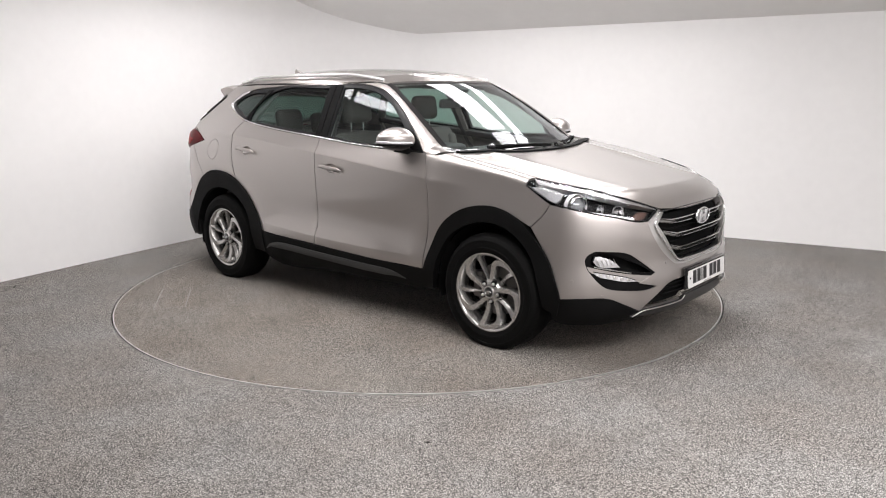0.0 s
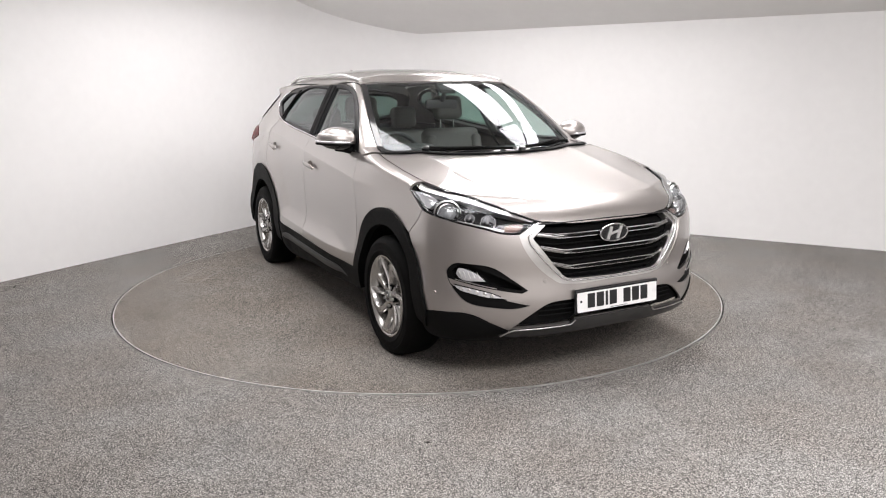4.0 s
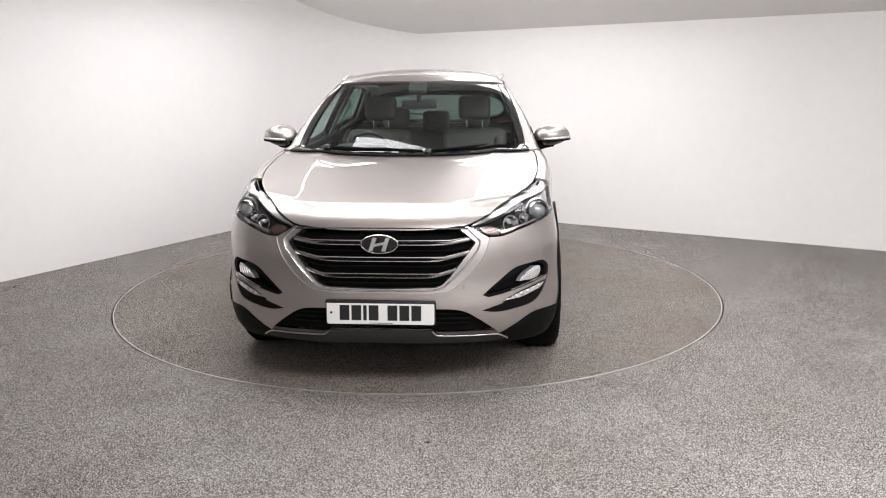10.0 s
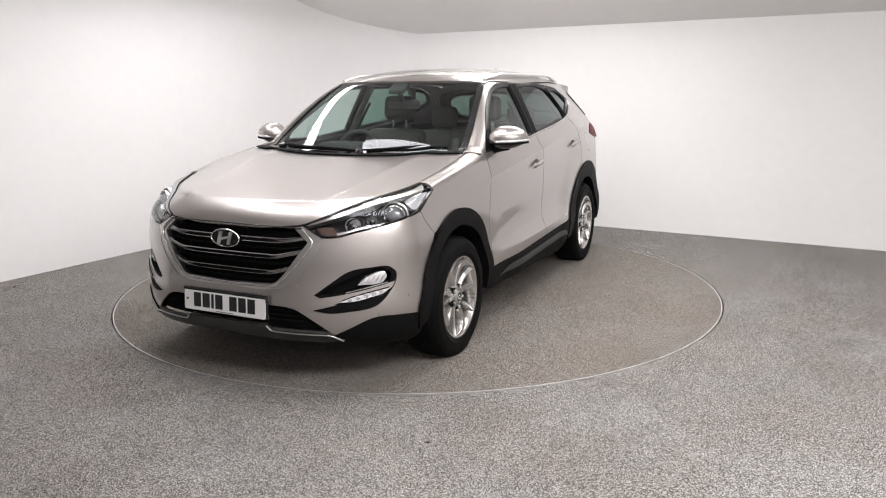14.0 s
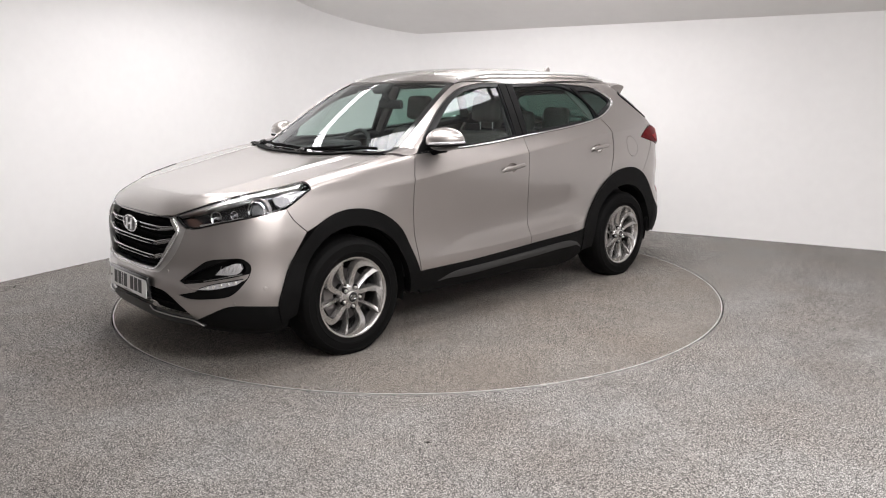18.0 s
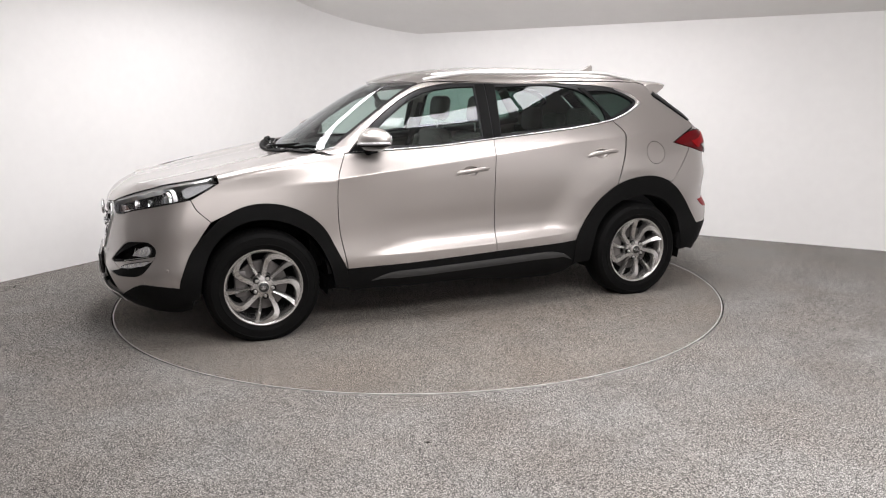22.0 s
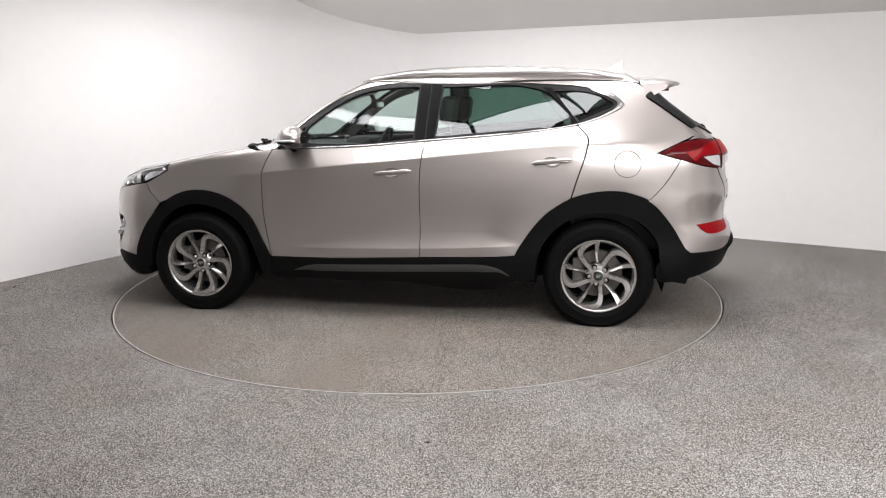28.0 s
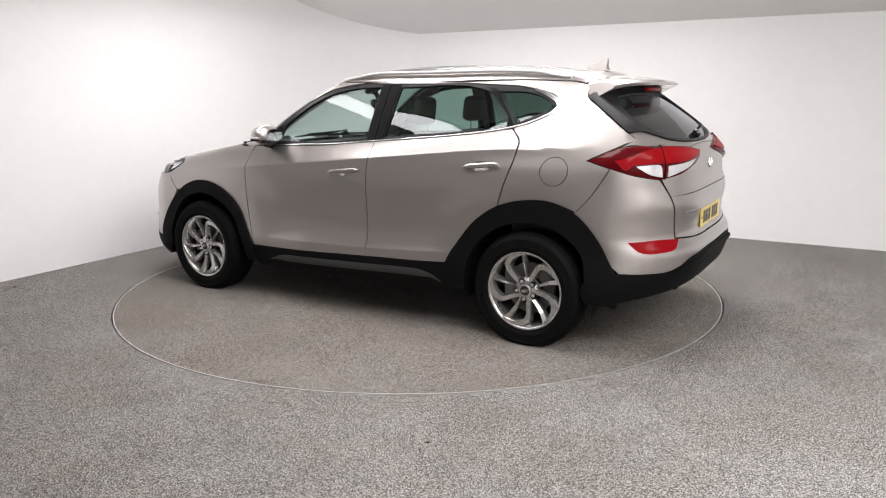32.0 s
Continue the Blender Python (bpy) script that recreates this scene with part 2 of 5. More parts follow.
def body(p):
    """Below zero inside the body shell."""
    x, y, z = p[..., 0], np.abs(p[..., 1]), p[..., 2]
    w = SECTION(z)
    front, rear = step(0.75, 1.75, x), step(-1.1, -2.0, x)
    w = w - 0.045 * front * step(0.68, 1.0, z) + 0.035 * step(0.70, 1.3, x) * step(0.90, 1.10, z) - 0.02 * step(1.2, 2.0, x) + 0.012 * step(0.1, 0.6, x) * step(1.08, 1.3, z)
    w = w - 0.03 * rear * step(0.3, 0.6, z) - 0.015 * rear * step(1.25, 1.5, z) + 0.018 * step(-0.9, -1.5, x) * step(0.85, 1.05, z) * step(1.3, 1.1, z)
    # shoulder crease that rises to the rear
    crease = z - CREASE(x)
    fade = step(1.30, 0.85, x) * step(-1.80, -1.25, x)
    ridge = np.sqrt(crease ** 2 + 0.003 ** 2) - 0.003
    w = w + fade * (0.027 * np.exp(-ridge / (0.075 + 0.030 * step(0.003, -0.003, crease))) - 0.008)
    # the door's lower wedge: it swells out down to a second crease, and drops straight below it
    wedge = step(0.74, 0.30, x) * step(-0.87, -0.60, x)
    low = z - LOW_CREASE(x)
    high = 0.030 + 0.070 * wedge
    rise = np.clip(1 - 0.5 * (np.sqrt(low ** 2 + 0.002 ** 2) + low) / high, 0, 1) ** 1.7
    w = w + 0.033 * wedge * rise - 0.006 * wedge * np.exp(-((low - 0.17) / 0.09) ** 2) + 0.012 * (1 - wedge) * np.exp(-((z - 0.43) / 0.10) ** 2)
    # lips round the wheel arches
    reach = np.sqrt((np.abs(x) - 1.335) ** 2 + (z - 0.33) ** 2)
    w = w + (0.006 + 0.013 * step(-0.2, -0.8, x)) * step(0.80, 0.56, reach) - 0.003 * step(-0.8, -1.2, x)
    side = y - w
    nose = (x - (NOSE(z) - 0.265 * (y / 0.80) ** 3.1)) * 0.9
    tail = (-x - (TAIL(z) - 0.185 * (y / 0.80) ** 4.6)) * 0.95
    lower = 0.17 - z + 0.06 * step(1.6, 2.2, np.abs(x))
    bonnet = z - (BONNET(x + 0.05 * (y / 0.7) ** 2) + (0.010 * step(1.85, 1.35, x) - 0.008) * (y / 0.7) ** 2 + (0.008 + 0.004 * step(1.85, 1.35, x)) * np.exp(-(np.sqrt((y - 0.52 - 0.1 * (1.3 - x)) ** 2 + 0.012 ** 2) - 0.012) / 0.085))
    screen = ((x - (1.10 - 0.16 * (y / 0.65) ** 2)) * 0.60 + (z - 1.085) + 0.36 * (z - 1.085) * (z - 1.56)) * 0.86
    roof = z - (ROOF(x) + 0.008 - 0.05 * (y / 0.58) ** 2.8)
    back = ((-x - (2.140 - 0.055 * (y / 0.6) ** 2.6)) * 0.72 + (z - 1.125) + 0.12 * (z - 1.12) * (z - 1.5)) * 0.82
    cabin = smax(smax(screen, roof, 0.05), back, 0.03)
    top = np.minimum(bonnet, cabin)
    f = smax(side, top, 0.05)
    f = smax(f, nose, 0.10 - 0.060 * step(0.80, 0.87, z) * step(0.62, 0.40, np.abs(y)))
    f = smax(f, tail, 0.10)
    return smax(f, lower, 0.05)


def gradient(p):
    e = 0.002
    g = np.stack([body(p + d) - body(p - d) for d in (np.array((e, 0, 0)), np.array((0, e, 0)), np.array((0, 0, e)))], -1)
    return g / np.maximum(np.linalg.norm(g, axis=-1, keepdims=True), 1e-9)


def first_hit(o, d, far, steps=90):
    """The first place along each ray that lies inside the body."""
    o, d = np.broadcast_arrays(np.asarray(o, float), np.asarray(d, float))
    lo = np.zeros(o.shape[:-1])
    hi = np.full(o.shape[:-1], float(far))
    found = np.zeros(o.shape[:-1], bool)
    prev = np.zeros(o.shape[:-1])
    for i in range(1, steps + 1):
        s = far * i / steps
        ins = (body(o + s * d) < 0) & ~found
        lo, hi = np.where(ins, prev, lo), np.where(ins, s, hi)
        found |= ins
        prev = np.where(found, prev, s)
    for _ in range(16):
        mid = (lo + hi) / 2
        ins = body(o + mid[..., None] * d) < 0
        lo, hi = np.where(ins, lo, mid), np.where(ins, mid, hi)
    return o + ((lo + hi) / 2)[..., None] * d, found


# charts: how flat outlines are laid on the body
def chart_side(u, v):
    """u = x, v = z, seen from the car's left."""
    o = np.stack([u, np.full_like(u, 1.3), v], -1)
    return o, np.broadcast_to(np.array((0.0, -1.0, 0.0)), o.shape), 1.25


def chart_top(u, v):
    """u = x, v = y, seen from above."""
    o = np.stack([u, v, np.full_like(u, 1.9)], -1)
    return o, np.broadcast_to(np.array((0.0, 0.0, -1.0)), o.shape), 1.6


def chart_nose(u, v):
    """u = degrees round an upright axis behind the nose, v = z."""
    a = np.radians(u)
    d = np.stack([np.cos(a), np.sin(a), np.zeros_like(a)], -1)
    o = np.stack([np.full_like(u, 1.2), np.zeros_like(u), v], -1) + 1.5 * d
    return o, -d, 1.35


def chart_tail(u, v):
    a = np.radians(u)
    d = np.stack([-np.cos(a), np.sin(a), np.zeros_like(a)], -1)
    o = np.stack([np.full_like(u, -1.2), np.zeros_like(u), v], -1) + 1.5 * d
    return o, -d, 1.35


def chart_back(u, v):
    """u = y, v = z, seen from behind and above, for the rear screen."""
    o = np.stack([np.full_like(u, -2.9), u, v + 0.5], -1)
    d = np.array((0.872, 0.0, -0.49))
    return o, np.broadcast_to(d, o.shape), 2.0


def chart_slant(u, v):
    """u = x, v = height along a plane that leans 40 degrees, seen from the left and above."""
    o = np.stack([u, -0.643 * v + 0.766 * 1.9, 0.766 * v + 0.643 * 1.9], -1)
    return o, np.broadcast_to(np.array((0.0, -0.766, -0.643)), o.shape), 2.2
# ---------------------------------------------------------------- mesh tools
from mathutils.geometry import delaunay_2d_cdt


def under(ob, parent):
    """Hangs a part under its thing, never deeper than a part's part."""
    while parent.parent and parent.parent.parent:
        parent = parent.parent
    ob.parent = parent


def link_mesh(name, verts, faces, mat, parent=None, label="", normals=None, smooth=True):
    me = bpy.data.meshes.new(name)
    me.from_pydata([tuple(v) for v in verts], [], [tuple(f) for f in faces])
    me.materials.append(mat)
    if smooth:
        me.polygons.foreach_set("use_smooth", [True] * len(me.polygons))
    if normals is not None:
        me.normals_split_custom_set_from_vertices([tuple(n) for n in normals])
    me.update()
    ob = new(name, me)
    if parent:
        under(ob, parent)
    return tagged(ob, label)


def part(name, bm, mat, parent=None, label="", smooth=40):
    """Links a bmesh as one mesh object under a thing or a part."""
    bmesh.ops.recalc_face_normals(bm, faces=bm.faces)
    me = bpy.data.meshes.new(name)
    if smooth:
        lim = radians(smooth)
        for f in bm.faces:
            f.smooth = True
        for e in bm.edges:
            if len(e.link_faces) == 2 and e.calc_face_angle(0) > lim:
                e.smooth = False
    bm.to_mesh(me)
    bm.free()
    me.materials.append(mat)
    ob = new(name, me)
    if parent:
        under(ob, parent)
    return tagged(ob, label)


def outline(points, gap=0.02, su=1.0):
    """A closed outline through (u, v) points; a third value of 1 makes a sharp corner."""
    p = [(q[0] / su, q[1]) for q in points]
    sharp = [len(q) > 2 for q in points]
    n, out = len(p), []
    for i in range(n):
        a, b, c, d = (np.array(p[(i + k) % n]) for k in (-1, 0, 1, 2))
        if sharp[i]:
            a = b * 2 - c
        if sharp[(i + 1) % n]:
            d = c * 2 - b
        steps = max(1, int(np.linalg.norm(c - b) / gap))
        la, lb, lc = (max(np.linalg.norm(e), 1e-6) for e in (b - a, c - b, d - c))
        m1 = ((b - a) / la * lb + (c - b) / lb * la) / (la + lb) * lb
        m2 = ((c - b) / lb * lc + (d - c) / lc * lb) / (lb + lc) * lb
        for k in range(steps):
            s = k / steps
            out.append((1 + 2 * s) * (1 - s) ** 2 * b + s * (1 - s) ** 2 * m1 + s * s * (3 - 2 * s) * c + s * s * (s - 1) * m2)
    return np.array(out)


def inside(poly, pts):
    x, y = pts[:, 0], pts[:, 1]
    r = np.zeros(len(pts), bool)
    j = len(poly) - 1
    for i in range(len(poly)):
        (xi, yi), (xj, yj) = poly[i], poly[j]
        c = (yi > y) != (yj > y)
        r ^= c & (x < (xj - xi) * (y - yi) / ((yj - yi) if yj != yi else 1e-12) + xi)
        j = i
    return r


def mirrored(points, axis=1):
    """Completes a half outline, given from one end of the middle line to the other, by its mirror image."""
    out = list(points)
    for q in reversed(points):
        if abs(q[axis]) > 1e-6:
            r = list(q)
            r[axis] = -r[axis]
            out.append(tuple(r))
    return out


def patch(name, points, chart, mat, parent, off=0.0, thick=0.014, holes=(), res=0.045, flip=False, label="", gap=0.02, dome=0.0, fit=None, lines=()):
    """A panel laid on the body: its outline in a chart, set off by off metres, with turned-in edges of thick metres. dome: how far the middle swells."""
    su = 60.0 if chart in (chart_nose, chart_tail) else 1.0
    loops = [outline(points, gap, su)] + [outline(h, gap, su) for h in holes]
    lo, hi = loops[0].min(0), loops[0].max(0)
    gx, gy = np.meshgrid(np.arange(lo[0] + res / 2, hi[0], res), np.arange(lo[1] + res / 2, hi[1], res))
    gx[1::2] += res / 2
    grid = np.stack([gx.ravel(), gy.ravel()], -1)
    keep = inside(loops[0], grid)
    for h in loops[1:]:
        keep &= ~inside(h, grid)
    edge = np.concatenate(loops)
    grid = grid[keep]
    if len(lines):
        # rows of points along creases keep them crisp
        extra = np.concatenate([np.asarray(l, float) / (su, 1.0) for l in lines])
        extra = extra[inside(loops[0], extra)]
        far_off = np.min(np.linalg.norm(grid[:, None] - extra[None], axis=-1), axis=1) > 0.55 * res
        grid = np.concatenate([grid[far_off], extra])
    if len(grid):
        near = np.min(np.linalg.norm(grid[:, None] - edge[None], axis=-1), axis=1)
        grid = grid[near > (0.25 if len(lines) else 0.4) * res]
    pts = np.concatenate([edge, grid]) if len(grid) else edge
    edges, k = [], 0
    for l in loops:
        edges += [(k + i, k + (i + 1) % len(l)) for i in range(len(l))]
        k += len(l)
    v2, _, tri, orig, _, _ = delaunay_2d_cdt([Vector(p) for p in pts], edges, [], 0, 1e-6)
    cen = np.array([(sum((Vector(v2[i]) for i in t), Vector((0, 0))) / 3)[:] for t in tri])
    good = inside(loops[0], cen)
    for h in loops[1:]:
        good &= ~inside(h, cen)
    tri = [t for t, g in zip(tri, good) if g]
    uv = np.array([(v.x * su, v.y) for v in v2])
    o, d, far = chart(uv[:, 0], uv[:, 1])
    pos, ok = first_hit(o, d, far)
    nor = gradient(pos)
    if fit:
        pos, nor = fit(uv[:, 0], uv[:, 1])
    lift = np.full(len(uv), off)
    if dome:
        dist = np.min(np.linalg.norm(np.stack([uv[:, 0] / su, uv[:, 1]], -1)[:, None] - edge[None], axis=-1), axis=1)
        lift = lift + dome * (1 - np.exp(-dist / 0.02))
    top = pos + nor * lift[:, None]
    bad = ~ok
    tri = [t for t in tri if not any(bad[i] for i in t)]
    if dome:
        vn = np.zeros_like(top)
        for a, b, c in tri:
            n = np.cross(top[b] - top[a], top[c] - top[a])
            if n @ nor[a] < 0:
                n = -n
            vn[[a, b, c]] += n
        nrm = vn / np.maximum(np.linalg.norm(vn, axis=1, keepdims=True), 1e-12)
    else:
        nrm = nor
    if flip:
        m = np.array((1, -1, 1))
        top, nor, nrm = top * m, nor * m, nrm * m
    faces = []
    for a, b, c in tri:
        n = np.cross(top[b] - top[a], top[c] - top[a])
        faces.append((a, b, c) if n @ nor[a] > 0 else (a, c, b))
    verts, norms = list(top), list(nrm)
    if thick:
        count = {}
        for f in faces:
            for i in range(3):
                e = (f[i], f[(i + 1) % 3])
                count[frozenset(e)] = None if frozenset(e) in count else e
        for e in [e for e in count.values() if e]:
            a, b = e
            q = len(verts)
            out = np.cross(top[b] - top[a], nor[a])
            out = out / max(np.linalg.norm(out), 1e-9)
            low = out * 0.0
            verts += [top[a], top[b], top[b] - nor[b] * thick + low, top[a] - nor[a] * thick + low]
            norms += [out] * 4
            faces.append((q + 1, q, q + 3, q + 2))
    return link_mesh(name, verts, faces, mat, parent, label, norms)


def even_surface(points, chart, degree):
    """A plain polynomial surface close to the body within an outline: panes are smoother than the panels round them."""
    loop = outline(points, 0.02)
    lo, hi = loop.min(0), loop.max(0)
    gu, gv = (g.ravel() for g in np.meshgrid(np.linspace(lo[0], hi[0], 60), np.linspace(lo[1], hi[1], 40)))
    keep = inside(loop, np.stack([gu, gv], -1))
    gu, gv = gu[keep], gv[keep]
    mid, half = (lo + hi) / 2, (hi - lo) / 2
    powers = [(i, j) for i in range(degree + 1) for j in range(degree + 1 - i)]
    basis = lambda u, v: np.stack([((u - mid[0]) / half[0]) ** i * ((v - mid[1]) / half[1]) ** j for i, j in powers], -1)
    o, d, far = chart(gu, gv)
    p, ok = first_hit(o, d, far)
    depth = np.sum((p - o) * d, -1)
    co = np.linalg.lstsq(basis(gu[ok], gv[ok]), depth[ok], rcond=None)[0]
    def place(u, v):
        o, d, _ = chart(u, v)
        return o + d * (basis(u, v) @ co)[:, None]
    def at(u, v):
        u, v = np.asarray(u, float), np.asarray(v, float)
        p = place(u, v)
        n = np.cross(place(u + 0.002, v) - p, place(u, v + 0.002) - p)
        n = n / np.linalg.norm(n, axis=-1, keepdims=True)
        d = chart(u, v)[1]
        return p, n * -np.sign(np.sum(n * d, -1, keepdims=True))
    return at


def both(name, points, chart, mat, parent, **kw):
    """The same panel on the car's left and right."""
    return [patch(name, points, chart, mat, parent, flip=f, **kw) for f in (False, True)]


def on_body(chart, u, v, off=0.0):
    o, d, far = chart(np.asarray(u, float), np.asarray(v, float))
    p, _ = first_hit(o, d, far)
    return p + gradient(p) * off


def sweep(name, path, mat, parent, width=0.01, height=0.01, closed=False, normals=None, label="", sides=8, taper=False, square=False):
    """A bar of rounded section along a path; width lies across the normals, height along them."""
    path = np.asarray(path, float)
    n = len(path)
    if closed:
        tan = np.roll(path, -1, 0) - np.roll(path, 1, 0)
    else:
        tan = np.gradient(path, axis=0)
    tan = tan / np.maximum(np.linalg.norm(tan, axis=1, keepdims=True), 1e-9)
    up = np.tile(np.array((0.0, 0.0, 1.0)), (n, 1)) if normals is None else np.asarray(normals, float)
    sd = np.cross(tan, up)
    sd = sd / np.maximum(np.linalg.norm(sd, axis=1, keepdims=True), 1e-9)
    up = np.cross(sd, tan)
    bm, rings = bmesh.new(), []
    for i in range(n):
        k = 1.0
        if taper and not closed:
            k = max(0.12, min(1.0, (min(i, n - 1 - i) + 0.4) / max(1.0, n * 0.12)))
        ring = []
        for j in range(sides):
            a = 2 * math.pi * (j + 0.5) / sides
            ca, sa = math.cos(a), math.sin(a)
            if square:
                ca, sa = math.copysign(abs(ca) ** 0.4, ca), math.copysign(abs(sa) ** 0.4, sa)
            ring.append(bm.verts.new(path[i] + sd[i] * ca * width / 2 * k + up[i] * sa * height / 2 * k))
        rings.append(ring)
    for i in range(n if closed else n - 1):
        a, b = rings[i], rings[(i + 1) % n]
        for j in range(sides):
            bm.faces.new((a[j], a[(j + 1) % sides], b[(j + 1) % sides], b[j]))
    if not closed:
        bm.faces.new(rings[0][::-1]); bm.faces.new(rings[-1])
    return part(name, bm, mat, parent, label, 50)


def box(name, size, at, mat, parent=None, bevel=0.01, label="", turn=(0, 0, 0), segments=2):
    bm = bmesh.new()
    bmesh.ops.create_cube(bm, size=1)
    bmesh.ops.scale(bm, verts=bm.verts, vec=size)
    if bevel:
        bmesh.ops.bevel(bm, geom=bm.edges[:], offset=bevel, segments=segments, profile=0.5, affect="EDGES")
    bmesh.ops.transform(bm, verts=bm.verts, matrix=pose(*at, *turn))
    return part(name, bm, mat, parent, label, 35)


def lathe(name, profile, mat, parent=None, turns=64, label="", m=None, smooth=35):
    """Turns a profile of (radius, height) round the local y axis."""
    bm, rings = bmesh.new(), []
    for r, h in profile:
        if r < 1e-6:
            rings.append([bm.verts.new((0, h, 0))])
        else:
            rings.append([bm.verts.new((r * math.cos(2 * math.pi * k / turns), h, r * math.sin(2 * math.pi * k / turns))) for k in range(turns)])
    for a, b in zip(rings, rings[1:]):
        for k in range(turns):
            q = (k + 1) % turns
            f = [a[k % len(a)], a[q % len(a)], b[q % len(b)], b[k % len(b)]]
            f = list(dict.fromkeys(f))
            if len(f) > 2:
                bm.faces.new(f)
    if m is not None:
        bmesh.ops.transform(bm, verts=bm.verts, matrix=m)
    return part(name, bm, mat, parent, label, smooth)


def plate_mesh(name, poly, depth, mat, parent, m, bevel=0.0, label=""):
    """A flat outline (x, y) raised by depth along local z, then set at the pose m."""
    bm = bmesh.new()
    vs = [bm.verts.new((p[0], p[1], 0)) for p in poly]
    f = bm.faces.new(vs)
    r = bmesh.ops.extrude_face_region(bm, geom=[f])
    bmesh.ops.translate(bm, verts=[v for v in r["geom"] if isinstance(v, bmesh.types.BMVert)], vec=(0, 0, depth))
    if bevel:
        bmesh.ops.bevel(bm, geom=bm.edges[:], offset=bevel, segments=2, profile=0.5, affect="EDGES")
    bmesh.ops.transform(bm, verts=bm.verts, matrix=m)
    return part(name, bm, mat, parent, label, 35)
# ---------------------------------------------------------------- the photo bay
def slab(name, verts, faces, mat, label, kind="structure", category="", smooth=False):
    ob = link_mesh(name, verts, faces, mat, None, label, smooth=smooth)
    return tagged(ob, label, category, kind=kind)


TURN_R, TURN_C = 2.224, (0.008, 0.0)
LEFT_A, LEFT_DIR = Vector((-3.341, 0.201, 0)), Vector((0.514, 0.858, 0)).normalized()
RIGHT_A, RIGHT_DIR = Vector((4.269, 0.87, 0)), Vector((-0.844, 0.537, 0)).normalized()
CORNER = Vector((-0.94, 4.19, 0))
RIGHT_IN = Vector((-0.537, -0.844, 0))
RIGHT_TOP, SLOPE = 2.12, 0.38


def wall_plan():
    """The line of the walls on the floor, from behind the camera on one side round to the other, with a rounded corner."""
    pts = [LEFT_A - LEFT_DIR * 1.6]
    r0, r1 = Vector((-1.63, 3.05, 0)), Vector((0.02, 3.58, 0))
    mid = Vector((-1.16, 3.76, 0))
    n = 24
    pts.append(r0)
    for k in range(1, n):
        s = k / n
        pts.append((1 - s) ** 2 * r0 + 2 * s * (1 - s) * mid + s * s * r1)
    pts += [r1, RIGHT_A - RIGHT_DIR * 3.3]
    return pts


